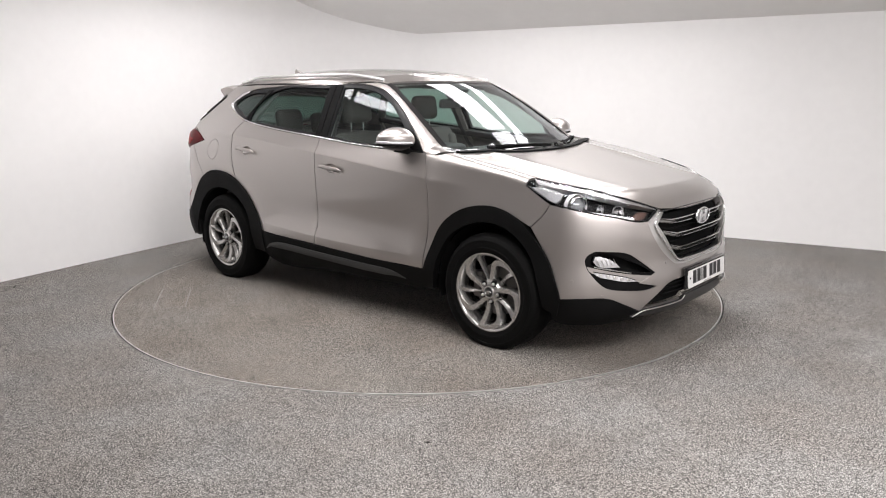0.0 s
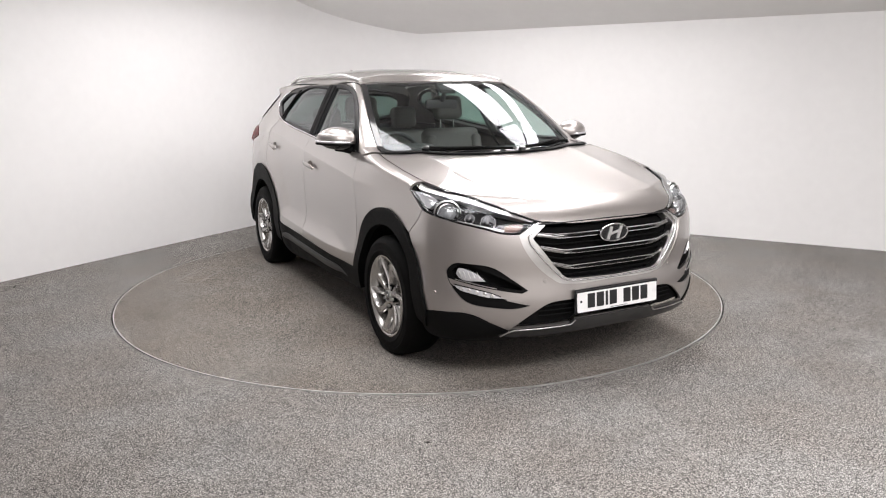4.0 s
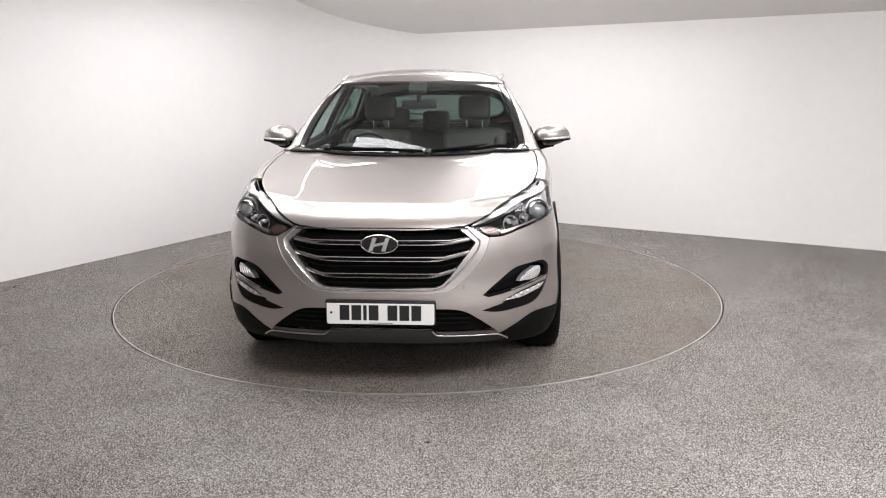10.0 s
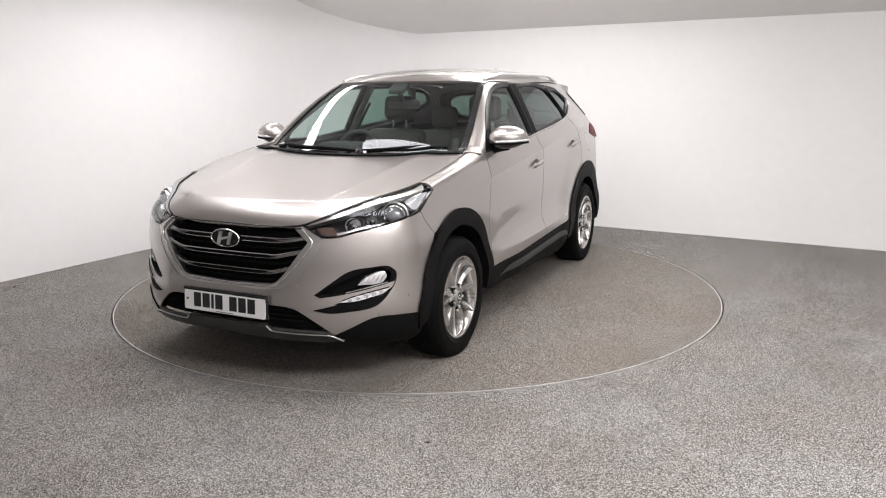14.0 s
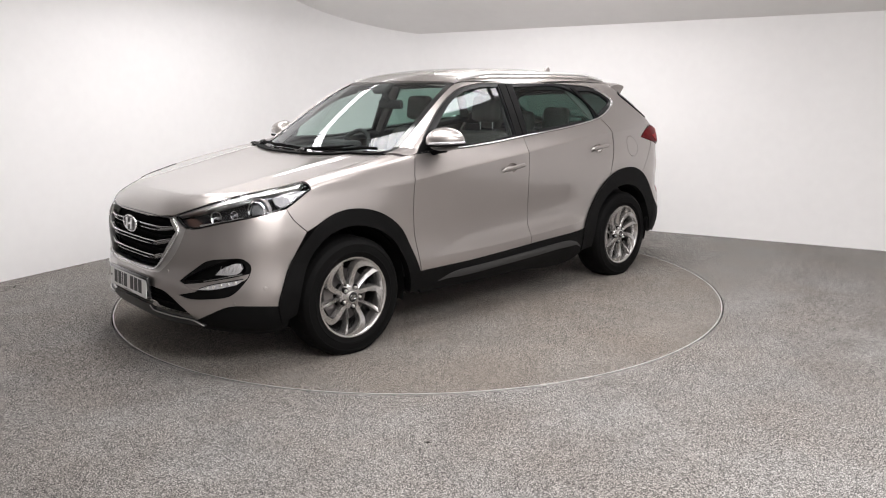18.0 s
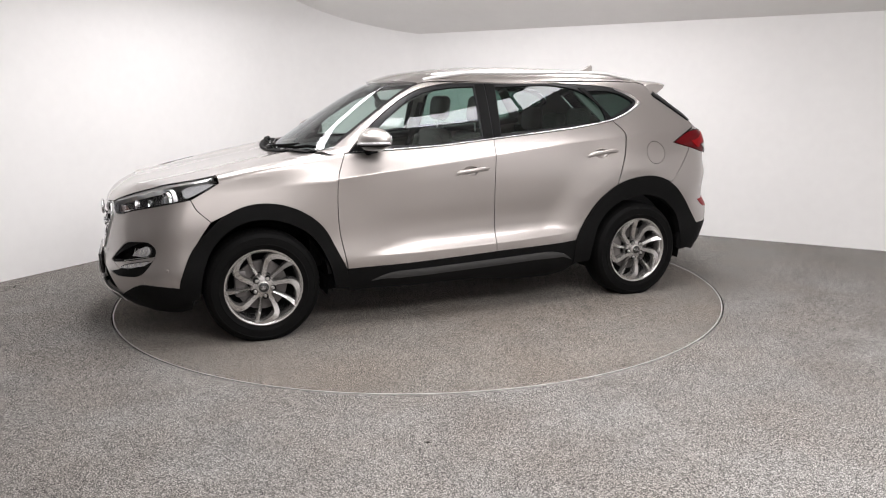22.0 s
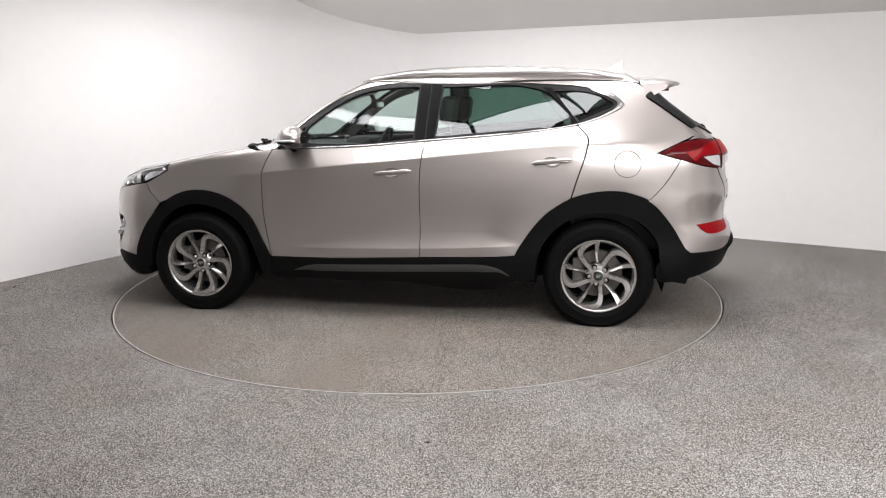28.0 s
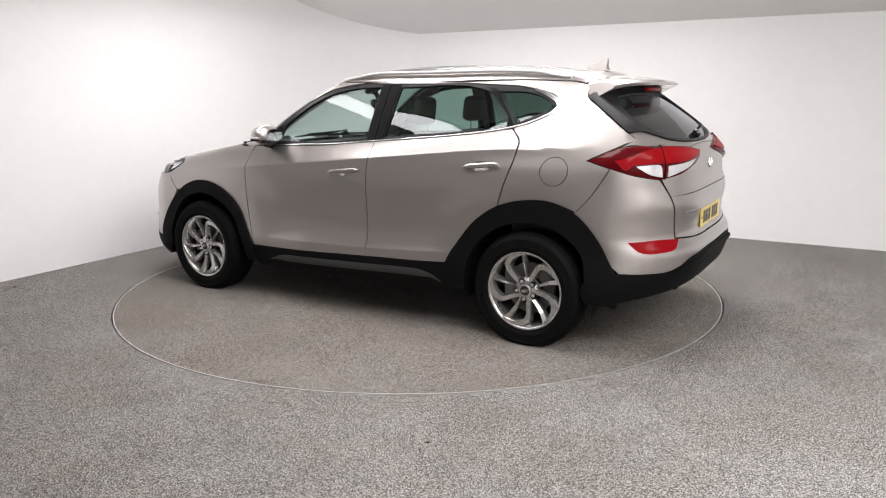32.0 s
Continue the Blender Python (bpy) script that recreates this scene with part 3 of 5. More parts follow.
def build_room():
    plan = wall_plan()
    high = 4.0
    # walls: inner and outer skins, 0.12 m apart
    n = len(plan)
    verts, faces = [], []
    for i, p in enumerate(plan):
        a, b = plan[max(i - 1, 0)], plan[min(i + 1, n - 1)]
        t = (b - a).normalized()
        out = Vector((-t.y, t.x, 0))
        q = p + out * 0.12
        verts += [(*p.xy, -0.05), (*p.xy, high), (*q.xy, high), (*q.xy, -0.05)]
    for i in range(n - 1):
        a, b = 4 * i, 4 * i + 4
        for k in range(4):
            faces.append((a + k, a + (k + 1) % 4, b + (k + 1) % 4, b + k))
    faces += [(0, 1, 2, 3), (4 * n - 1, 4 * n - 2, 4 * n - 3, 4 * n - 4)]
    w = slab("wall_curved", verts, faces, WALL, "smooth white painted walls with a rounded corner", category="wall", smooth=True)
    bm = bmesh.new(); bm.from_mesh(w.data)
    bmesh.ops.recalc_face_normals(bm, faces=bm.faces)
    for e in bm.edges:
        if len(e.link_faces) == 2 and e.calc_face_angle(0) > radians(25):
            e.smooth = False
    bm.to_mesh(w.data); bm.free()
    # unseen walls added beyond the bay's open front, toned to bounce light onto the car
    w = [(-6.2, -6.7), (7.2, -6.7), (7.2, 5.6), (-6.2, 5.6)]
    for k in range(4):
        (ax, ay), (bx, by) = w[k], w[(k + 1) % 4]
        dx, dy = bx - ax, by - ay
        l = math.hypot(dx, dy)
        ox, oy = dy / l * 0.12, -dx / l * 0.12
        v = [(ax, ay, -0.05), (bx, by, -0.05), (bx, by, high), (ax, ay, high), (ax + ox, ay + oy, -0.05), (bx + ox, by + oy, -0.05), (bx + ox, by + oy, high), (ax + ox, ay + oy, high)]
        slab(("wall_rear", "wall_right", "wall_far", "wall_left")[k], v, [(0, 3, 2, 1), (4, 5, 6, 7), (0, 1, 5, 4), (3, 7, 6, 2), (0, 4, 7, 3), (1, 2, 6, 5)], (PALE, WALL, STUDIO, PALE)[k], ("plain pale grey unseen wall, added to bounce light", "plain white unseen wall, added to bounce light", "plain dark grey unseen wall, added behind the bay", "plain pale grey unseen wall, added to bounce light")[k], category="wall")
    # ceiling: a board that slopes up from the top of the long wall, then a flat part
    low0, low1 = RIGHT_A - RIGHT_DIR * 2.6 - RIGHT_IN * 0.25, CORNER + RIGHT_DIR * 2.0 - RIGHT_IN * 0.25
    z0 = RIGHT_TOP - 0.25 * SLOPE
    run = (3.35 - z0) / SLOPE
    hi0, hi1 = low0 + RIGHT_IN * run, low1 + RIGHT_IN * run
    v = [(*low0.xy, z0), (*low1.xy, z0 + 0.02), (*hi1.xy, 3.35), (*hi0.xy, 3.35)]
    v += [(a, b, c + 0.04) for a, b, c in v]
    slab("ceiling_slope", v, [(0, 3, 2, 1), (4, 5, 6, 7), (0, 1, 5, 4), (1, 2, 6, 5), (2, 3, 7, 6), (3, 0, 4, 7)], CEIL, "sloping white ceiling board above the long wall", category="ceiling")
    v = [(-6.3, -6.9, 3.39), (7.3, -6.9, 3.39), (7.3, 5.7, 3.39), (-6.3, 5.7, 3.39)]
    v += [(a, b, c + 0.05) for a, b, c in v]
    slab("ceiling", v, [(0, 3, 2, 1), (4, 5, 6, 7), (0, 1, 5, 4), (1, 2, 6, 5), (2, 3, 7, 6), (3, 0, 4, 7)], CEIL, "flat white ceiling with light panels", category="ceiling")
    # carpet with a round opening for the turntable
    n, verts, faces = 128, [], []
    for k in range(n):
        a = 2 * math.pi * k / n
        c, s = math.cos(a), math.sin(a)
        m = 9.0 / max(abs(c), abs(s))
        rx, ry = TURN_C[0] + (TURN_R + 0.006) * c, TURN_C[1] + (TURN_R + 0.006) * s
        verts += [(rx, ry, 0), (m * c, m * s, 0), (rx, ry, -0.03)]
    for k in range(n):
        q = (k + 1) % n
        faces += [(3 * k, 3 * k + 1, 3 * q + 1, 3 * q), (3 * k + 2, 3 * k, 3 * q, 3 * q + 2)]
    slab("floor", verts, faces, CARPET, "grey speckled carpet floor with a round turntable opening", category="floor")
    slab("subfloor", [(-3, -3, -0.03), (3, -3, -0.03), (3, 3, -0.03), (-3, 3, -0.03)], [(0, 1, 2, 3)], MATT, "dark pit floor under the turntable", category="floor")


def build_turntable():
    table = new("turntable")
    tagged(table, "round carpeted turntable flush with the grey floor", "turntable")
    prof = [(0.0, 0.0), (0.8, 0.0), (1.5, 0.0), (TURN_R - 0.012, 0.0), (TURN_R - 0.012, -0.02)]
    lathe("disc", [(r, h) for r, h in prof], CARPET_DISC, table, 160, m=Matrix.Rotation(radians(90), 4, "X"))
    lathe("rim", [(TURN_R - 0.011, -0.02), (TURN_R - 0.011, 0.0008), (TURN_R - 0.0040, 0.0008), (TURN_R - 0.0040, -0.02)], DISC_EDGE, table, 160, "thin metal edge strip", m=Matrix.Rotation(radians(90), 4, "X"))
    # a faint chalk square left on the carpet
    sq = [(-0.9155, -1.7375), (-0.8064, -1.5566), (-1.2098, -1.2748), (-1.3744, -1.4109)]
    for (ax, ay), (bx, by) in zip(sq, sq[1:] + sq[:1]):
        sweep("chalk_line", [(ax, ay, 0.0004), ((ax + bx) / 2, (ay + by) / 2, 0.0004), (bx, by, 0.0004)], TAPE, table, 0.006, 0.0016, label="faint pale chalk line")
    return table


def light_panel(corners, z, glow, label, lift=0.0):
    """A flat ceiling light on four corners of the plan: a glowing diffuser in a thin dark frame under a white tray. lift: how far its outer edge is tipped up."""
    root = new("ceiling_light")
    tagged(root, label, "ceiling light", "ceiling lights")
    mid = sum((Vector(c) for c in corners), Vector((0, 0))) / 4
    root.matrix_world = pose(mid.x, mid.y, z)
    if lift:
        across = Vector((-mid.y, mid.x, 0)).normalized()
        root.matrix_world = root.matrix_world @ Matrix.Rotation(-math.asin(lift / (Vector(corners[1]) - Vector(corners[0])).length), 4, across)
    inner = [Vector(c) - mid for c in corners]
    if sum(a.x * b.y - a.y * b.x for a, b in zip(inner, inner[1:] + inner[:1])) < 0:
        inner.reverse()
    inner = [p - p.normalized() * 0.016 for p in inner]
    outer = [p + p.normalized() * 0.014 for p in inner]
    link_mesh("diffuser", [(p.x, p.y, 0) for p in inner], [(3, 2, 1, 0)], glow, root, "glowing white diffuser", smooth=False)
    plate_mesh("housing", [tuple(p) for p in outer], 0.02, CEIL, root, pose(0, 0, 0.006), label="white backing tray")
    for k in range(4):
        q = (k + 1) % 4
        plate_mesh("frame", [tuple(p) for p in (inner[k], outer[k], outer[q], inner[q])], 0.018, MATT, root, pose(0, 0, -0.012))
    return root


def bank(bearing, reach, shift, long, wide):
    """The corners of an oblong panel that lies across a bearing from the turntable's middle."""
    a = radians(bearing)
    e, t = Vector((math.cos(a), math.sin(a))), Vector((-math.sin(a), math.cos(a)))
    return [e * (reach + i * wide / 2) + t * (shift + j * long / 2) for i, j in ((-1, -1), (1, -1), (1, 1), (-1, 1))]


build_room()
turntable = build_turntable()
# a ring of twelve light panels over the turntable's edge, two broad banks inside it, and an added fill panel over the
# open side
RING_Z, RING_IN, RING_OUT = 2.50, 1.70, 2.06
for k in range(12):
    ends = [radians(-92 + 30 * k + q) for q in (0, 30)]
    rim = RING_OUT - (0.06 if k in (4, 5) else 0)
    light_panel([(r * math.cos(a), r * math.sin(a)) for r, a in ((RING_IN, ends[0]), (rim, ends[0]), (rim, ends[1]), (RING_IN, ends[1]))], RING_Z, LIGHT, "lit white panel of a ring of ceiling lights", (0.12, 0.08, 0.04, 0.04, 0.0, 0.0, 0.12, 0.07, 0.07, 0.07, 0.10, 0.12)[k])
for bearing, reach, shift, long, wide in ((57.5, 1.10, -0.30, 1.08, 0.56), (57.5, 1.10, -1.07, 0.42, 0.56), (-118, 0.83, 0.08, 1.50, 0.50)):
    light_panel(bank(bearing, reach, shift, long, wide), RING_Z + 0.03, LIGHT, "broad flat white ceiling light panel, lit; inner banks and added fill")
# unseen fill, added to brighten the car and floor from the camera side
light_panel(bank(-90, 4.9, 2.6, 5.2, 1.5), 3.32, FILL_PANEL, "broad flat white ceiling light panel, lit; inner banks and added fill")
# ---------------------------------------------------------------- the car: outlines shared by its panels
car = new("car")
tagged(car, "champagne-silver compact SUV with dark plastic cladding on a turntable", "car")


def as_slant(chart, pts):
    """Outline points of another chart, given in the slanted chart."""
    p = on_body(chart, [q[0] for q in pts], [q[1] for q in pts])
    return [(float(a), float(-0.643 * b + 0.766 * c), *q[2:]) for (a, b, c), q in zip(p, pts)]


def smooth_line(pts, n=40, chart=None, off=0.0):
    """A smooth open line through points, laid on the body where a chart is given; returns places and normals."""
    pts = np.asarray(pts, float)
    t = np.concatenate([[0], np.cumsum(np.linalg.norm(np.diff(pts, axis=0) / ([60.0, 1.0] if chart in (chart_nose, chart_tail) else 1.0), axis=1))])
    s = np.linspace(0, t[-1], n)
    cols = [curve1(list(zip(t, pts[:, k])))(s) for k in range(pts.shape[1])]
    if chart is None:
        return np.stack(cols, -1), None
    o, d, far = chart(cols[0], cols[1])
    p, _ = first_hit(o, d, far)
    g = gradient(p)
    return p + g * off, g


def rail(name, pts, chart, mat, width, height, off=0.0, parent=None, n=40, flip=False, closed=False, label="", taper=False, square=False):
    """A strip that follows a line on the body."""
    p, g = smooth_line(pts, n, chart, off)
    if closed:
        p, g = p[:-1], g[:-1]
    if flip:
        p, g = p * (1, -1, 1), g * (1, -1, 1)
    return sweep(name, p, mat, parent or car, width, height, closed, g, label, taper=taper, square=square)


def rails(*a, **k):
    return [rail(*a, flip=f, **k) for f in (False, True)]


# edge between the roof or screen and the body side, and between bonnet and wing, in plan
ROOF_EDGE = curve1([(-1.62, 0.575), (-1.40, 0.592), (-1.0, 0.605), (-0.5, 0.612), (0.0, 0.605), (0.20, 0.592), (0.40, 0.636), (0.62, 0.690), (0.80, 0.724), (0.95, 0.750)])
HOOD_EDGE = [(2.125, 0.405), (2.11, 0.437), (2.078, 0.482), (2.033, 0.523), (1.97, 0.562), (1.91, 0.597), (1.825, 0.652), (1.73, 0.700), (1.62, 0.742), (1.555, 0.760), (1.50, 0.770), (1.35, 0.786), (1.20, 0.788), (1.08, 0.787), (0.985, 0.778)]
# the lamp's upper edge runs under the bonnet's, given as (degrees, height) round the nose
LAMP_TOP = [(math.degrees(math.atan2(b, a - 1.2)), float(c) - 0.004) for a, b, c in on_body(chart_top, [q[0] for q in HOOD_EDGE[9:0:-1]], [q[1] for q in HOOD_EDGE[9:0:-1]])]
LAMP = [(67.4, 0.954, 1), (*LAMP_TOP[0], 1)] + LAMP_TOP[1:] + [(24.6, 0.833, 1), (27.6, 0.796), (29.6, 0.780), (32.5, 0.778), (40.1, 0.806), (48.8, 0.836), (57.7, 0.867), (63.2, 0.911)]
FOG = [(27.2, 0.497, 1), (32, 0.560), (36.5, 0.612), (42.4, 0.628), (47.3, 0.624), (49.0, 0.592), (48.6, 0.545), (47.0, 0.500), (43.6, 0.440), (36.1, 0.412), (30.5, 0.408), (26.6, 0.422, 1), (33.0, 0.450, 1)]
GRILLE = [(0, 0.816, 1), (22.4, 0.816, 1), (26.0, 0.754, 1), (22.4, 0.673), (18.4, 0.583), (16.6, 0.553), (14.8, 0.541, 1), (0, 0.534, 1)]
INTAKE = [(0, 0.440, 1), (14.3, 0.440), (22.2, 0.424), (26.3, 0.378), (31.5, 0.306, 1), (14.7, 0.316, 1), (13.6, 0.338, 1), (0, 0.340, 1)]
TAIL_LAMP = [(60.0, 1.087, 1), (50.8, 1.158), (36.9, 1.160), (20, 1.142), (9.5, 1.115, 1), (14, 1.088), (24, 1.045), (32, 1.012), (40.3, 0.990, 1), (49.3, 1.022)]
WING_GAP = [(float(u), float(curve1([(59.3, 0.866), (61.1, 0.811), (63.0, 0.776), (65.3, 0.738)])(u))) for u in np.linspace(65.3, 59.3, 8)]
TAIL_GAP = [(float(u), float(curve1([(54.6, 1.048), (59.9, 0.896), (65.3, 0.786)])(u))) for u in np.linspace(54.6, 65.3, 9)]


def moved(pts, du, dv=0.0, sharp=(0, -1)):
    """An outline piece shifted in its chart, with sharp ends."""
    out = [(a + du, b + dv) for a, b in pts]
    for k in sharp:
        out[k] = (*out[k][:2], 1)
    return out


HANDLES = ((-0.025, 0.957), (-1.03, 1.030))


def upright(pts, y=1.0):
    return [(a * y, b, *r) for a, b, *r in pts]


def oval(cu, cv, ru, rv, n=14):
    return [(cu + ru * math.cos(2 * math.pi * k / n), cv + rv * math.sin(2 * math.pi * k / n)) for k in range(n)]


def roof_line(x0, x1, n, inset):
    xs = np.linspace(x0, x1, n)
    return [(float(x), float(y)) for x, y in zip(xs, ROOF_EDGE(xs) - inset)]


def body_panels():
    along = lambda f, x0, x1: [[(x, f(x) + q) for x in np.arange(x0, x1, 0.012)] for q in (-0.010, -0.003, 0.003, 0.010)]
    creases = along(lambda x: float(CREASE(x)), -1.24, 0.84) + along(lambda x: float(LOW_CREASE(x)), -0.84, 0.82)
    cups = [oval(x, z, 0.058, 0.032) for x, z in HANDLES]
    doors = both("front_door", [(0.792, 1.094, 1), (0.847, 0.957), (0.857, 0.816), (0.851, 0.636), (0.826, 0.491), (0.808, 0.392, 1), (0.584, 0.392), (0.221, 0.402), (-0.2005, 0.418, 1),
                                (-0.199, 0.605), (-0.203, 0.973), (-0.2225, 1.148, 1), (0.203, 1.114)], chart_side, PAINT, car, holes=[cups[0]], res=0.02, lines=creases)
    rear_doors = both("rear_door", [(-0.2275, 1.148, 1), (-0.2080, 0.973), (-0.2040, 0.605), (-0.2055, 0.419, 1), (-0.709, 0.438), (-0.812, 0.446, 1), (-0.897, 0.589), (-1.006, 0.716), (-1.150, 0.812, 1),
                                    (-1.181, 0.919), (-1.236, 1.099), (-1.245, 1.170), (-1.180, 1.246, 1), (-0.913, 1.209)], chart_side, PAINT, car, holes=[cups[1]], res=0.02, lines=creases)
    for k, (x, z) in enumerate(HANDLES):
        slope = 0.09
        for door, f in zip((doors, rear_doors)[k], (False, True)):
            patch("handle_cup", oval(x, z, 0.06, 0.034), chart_side, PAINT, door, off=-0.012, thick=0, flip=f, res=0.012, dome=-0.030, label="recessed cup behind the handle")
            p, g = smooth_line([(x + 0.118, z - 0.012), (x + 0.08, z - 0.004), (x, z + 0.003), (x - 0.09, z + 0.012), (x - 0.128, z + 0.013)], 24, chart_side)
            lift = 0.012 + 0.016 * np.sin(np.linspace(0.12, math.pi - 0.12, 24)) ** 0.6
            p = p + g * lift[:, None]
            if f:
                p, g = p * (1, -1, 1), g * (1, -1, 1)
            sweep("door_handle", p, PAINT, door, 0.025, 0.015, False, g, "champagne pull handle with a darkened lower edge", taper=True, sides=10)
            # a darker strip carries the shade on the handle's underside
            sweep("handle_shade", p + (0, 0, -0.0135), DARK_SATIN, door, 0.005, 0.012, False, g, "thin dark strip for the shaded underside of the handle", taper=True)
    # front wing: behind the lamp and above the arch
    top = as_slant(chart_top, [(a, b + 0.003) for a, b in HOOD_EDGE[10:]])
    both("front_wing", as_slant(chart_side, [(0.797, 1.094, 1), (0.852, 0.957), (0.862, 0.816), (0.856, 0.636), (0.831, 0.491), (0.815, 0.392, 1), (0.882, 0.525), (0.963, 0.672), (1.097, 0.775), (1.235, 0.820), (1.374, 0.822)])
         + as_slant(chart_nose, moved(WING_GAP, 0.12, 0.001, (0,)) + [(60.1, 0.8735), (63.6, 0.9095), (67.9, 0.953, 1)]) + as_slant(chart_top, [(1.551, 0.763, 1)])
         + top[:-1] + [(*top[-1], 1)] + as_slant(chart_side, [(0.93, 1.092)]), chart_slant, PAINT, car, res=0.02, gap=0.015)
    # body side: pillar, roof side and rear quarter in one
    gut = as_slant(chart_top, roof_line(0.955, -1.58, 26, -0.004))
    lamp = as_slant(chart_tail, [(61.2, 1.087, 1), (51.5, 1.166)])
    low = as_slant(chart_tail, moved(TAIL_GAP, 0.14))
    both("body_side", [(*gut[0], 1)] + gut[1:-1] + [(*gut[-1], 1)] + as_slant(chart_side, [(-1.588, 1.428), (-1.665, 1.368), (-1.758, 1.302), (-1.848, 1.240), (-1.915, 1.195, 1)]) + [lamp[1], lamp[0]] + low
         + as_slant(chart_side, [(-1.630, 0.793), (-1.508, 0.849), (-1.312, 0.854), (-1.159, 0.813, 1), (-1.190, 0.919), (-1.245, 1.099), (-1.254, 1.170), (-1.188, 1.250, 1),
            (-1.350, 1.306), (-1.462, 1.375), (-1.415, 1.428), (-1.272, 1.474), (-0.944, 1.506), (-0.563, 1.523), (-0.178, 1.525), (0.112, 1.505), (0.264, 1.470), (0.378, 1.417), (0.490, 1.347), (0.635, 1.233), (0.775, 1.100, 1), (0.86, 1.092)]),
         chart_slant, PAINT, car, gap=0.015, res=0.02, holes=[as_slant(chart_side, oval(-1.487, 1.022, 0.082, 0.080, 28))])
    both("fuel_flap", oval(-1.487, 1.022, 0.0785, 0.0765, 28), chart_side, PAINT, car, thick=0.012, res=0.025)
    # black window surround cut for three panes
    panes = [[(0.600, 1.138, 1), (0.555, 1.245, 1), (0.450, 1.330), (0.373, 1.382), (0.225, 1.452), (0.039, 1.487), (-0.160, 1.496, 1), (-0.148, 1.172, 1), (0.202, 1.137)],
             [(-0.318, 1.494, 1), (-0.90, 1.482), (-0.955, 1.468), (-1.130, 1.316), (-1.138, 1.272), (-0.915, 1.238), (-0.535, 1.203), (-0.290, 1.183, 1)],
             [(-1.025, 1.464, 1), (-1.251, 1.452), (-1.335, 1.426), (-1.405, 1.376), (-1.312, 1.330), (-1.186, 1.275, 1)]]
    both("window_surround", [(0.765, 1.100, 1), (0.203, 1.120), (-0.228, 1.154), (-0.913, 1.214), (-1.185, 1.254), (-1.350, 1.311), (-1.455, 1.375), (-1.408, 1.424), (-1.272, 1.470), (-0.944, 1.502), (-0.563, 1.519), (-0.178, 1.521), (0.112, 1.501), (0.261, 1.466), (0.375, 1.413), (0.486, 1.343), (0.630, 1.230)],
         chart_side, SCREEN_EDGE, car, off=-0.005, thick=0.02, holes=panes, res=0.04)
    side_glass = even_surface([(0.60, 1.138, 1), (0.375, 1.40), (0.1, 1.49), (-0.9, 1.49), (-1.35, 1.43), (-1.18, 1.26, 1), (-0.3, 1.17)], chart_side, 4)
    for k, (pane, glass) in enumerate(zip(panes, (GLASS, GLASS_DARK, GLASS_BLACK))):
        for ob in both(("front_window", "rear_window", "quarter_window")[k], pane, chart_side, glass, car, off=-0.015, thick=0, res=0.025, fit=side_glass if k < 2 else None, label=("", "dark tinted pane", "dark tinted pane")[k]):
            ob.visible_shadow = False
    both("pillar_trim", [(-0.172, 1.508, 1), (-0.158, 1.163, 1), (-0.222, 1.157, 1), (-0.236, 1.512, 1)], chart_side, PLASTIC, car, off=0.001, thick=0.006)
    both("pillar_trim", [(-0.246, 1.513, 1), (-0.232, 1.157, 1), (-0.282, 1.162, 1), (-0.312, 1.510, 1)], chart_side, PLASTIC, car, off=0.001, thick=0.006)
    both("pillar_trim", [(-0.965, 1.482, 1), (-1.018, 1.478, 1), (-1.188, 1.262, 1), (-1.145, 1.256, 1), (-1.140, 1.315, 1)], chart_side, PLASTIC, car, off=0.001, thick=0.006)
    rails("belt_strip", [(0.74, 1.102), (0.203, 1.121), (-0.228, 1.155), (-0.913, 1.215), (-1.185, 1.256), (-1.350, 1.312), (-1.43, 1.355), (-1.452, 1.377), (-1.435, 1.402), (-1.36, 1.445), (-1.26, 1.472)], chart_side, CHROME, 0.010, 0.009, off=0.003, n=70, taper=True, label="bright chrome window strip")
    both("quarter_trim", [(-1.255, 1.478, 1), (-1.365, 1.447), (-1.440, 1.398), (-1.466, 1.373), (-1.432, 1.346), (-1.345, 1.306, 1), (-1.348, 1.318, 1), (-1.405, 1.350), (-1.424, 1.374), (-1.362, 1.424), (-1.268, 1.462, 1)], chart_side, CHROME, car, off=0.004, thick=0.012, res=0.02, gap=0.012, label="wide chrome corner of the window strip")
    # arches and sill
    f_in = [(0.905, 0.36), (0.938, 0.462), (1.036, 0.622), (1.170, 0.705), (1.325, 0.735), (1.465, 0.705), (1.594, 0.600), (1.665, 0.450), (1.695, 0.30, 1)]
    both("front_arch_trim", [(1.775, 0.27, 1), (1.800, 0.362), (1.768, 0.478), (1.716, 0.584), (1.621, 0.690), (1.514, 0.775), (1.374, 0.824), (1.235, 0.822), (1.097, 0.777), (0.963, 0.674), (0.882, 0.527), (0.823, 0.388, 1), (0.800, 0.27, 1), (0.89, 0.27, 1)] + f_in, chart_side, PLASTIC, car, off=0.012, thick=0.05, label="matt black wheel arch cladding")
    r_in = [(-1.715, 0.33, 1), (-1.701, 0.43), (-1.675, 0.560), (-1.558, 0.677), (-1.396, 0.727), (-1.241, 0.713), (-1.089, 0.641), (-0.985, 0.513), (-0.95, 0.40), (-0.935, 0.29, 1)]
    both("rear_arch_trim", [(-0.80, 0.28, 1), (-0.812, 0.440), (-0.900, 0.587), (-1.010, 0.716), (-1.159, 0.814), (-1.312, 0.855), (-1.508, 0.850), (-1.630, 0.795), (-1.760, 0.659), (-1.838, 0.530), (-1.875, 0.470, 1), (-1.89, 0.38), (-1.86, 0.29, 1)] + r_in, chart_side, PLASTIC, car, off=0.012, thick=0.05, label="matt black wheel arch cladding")
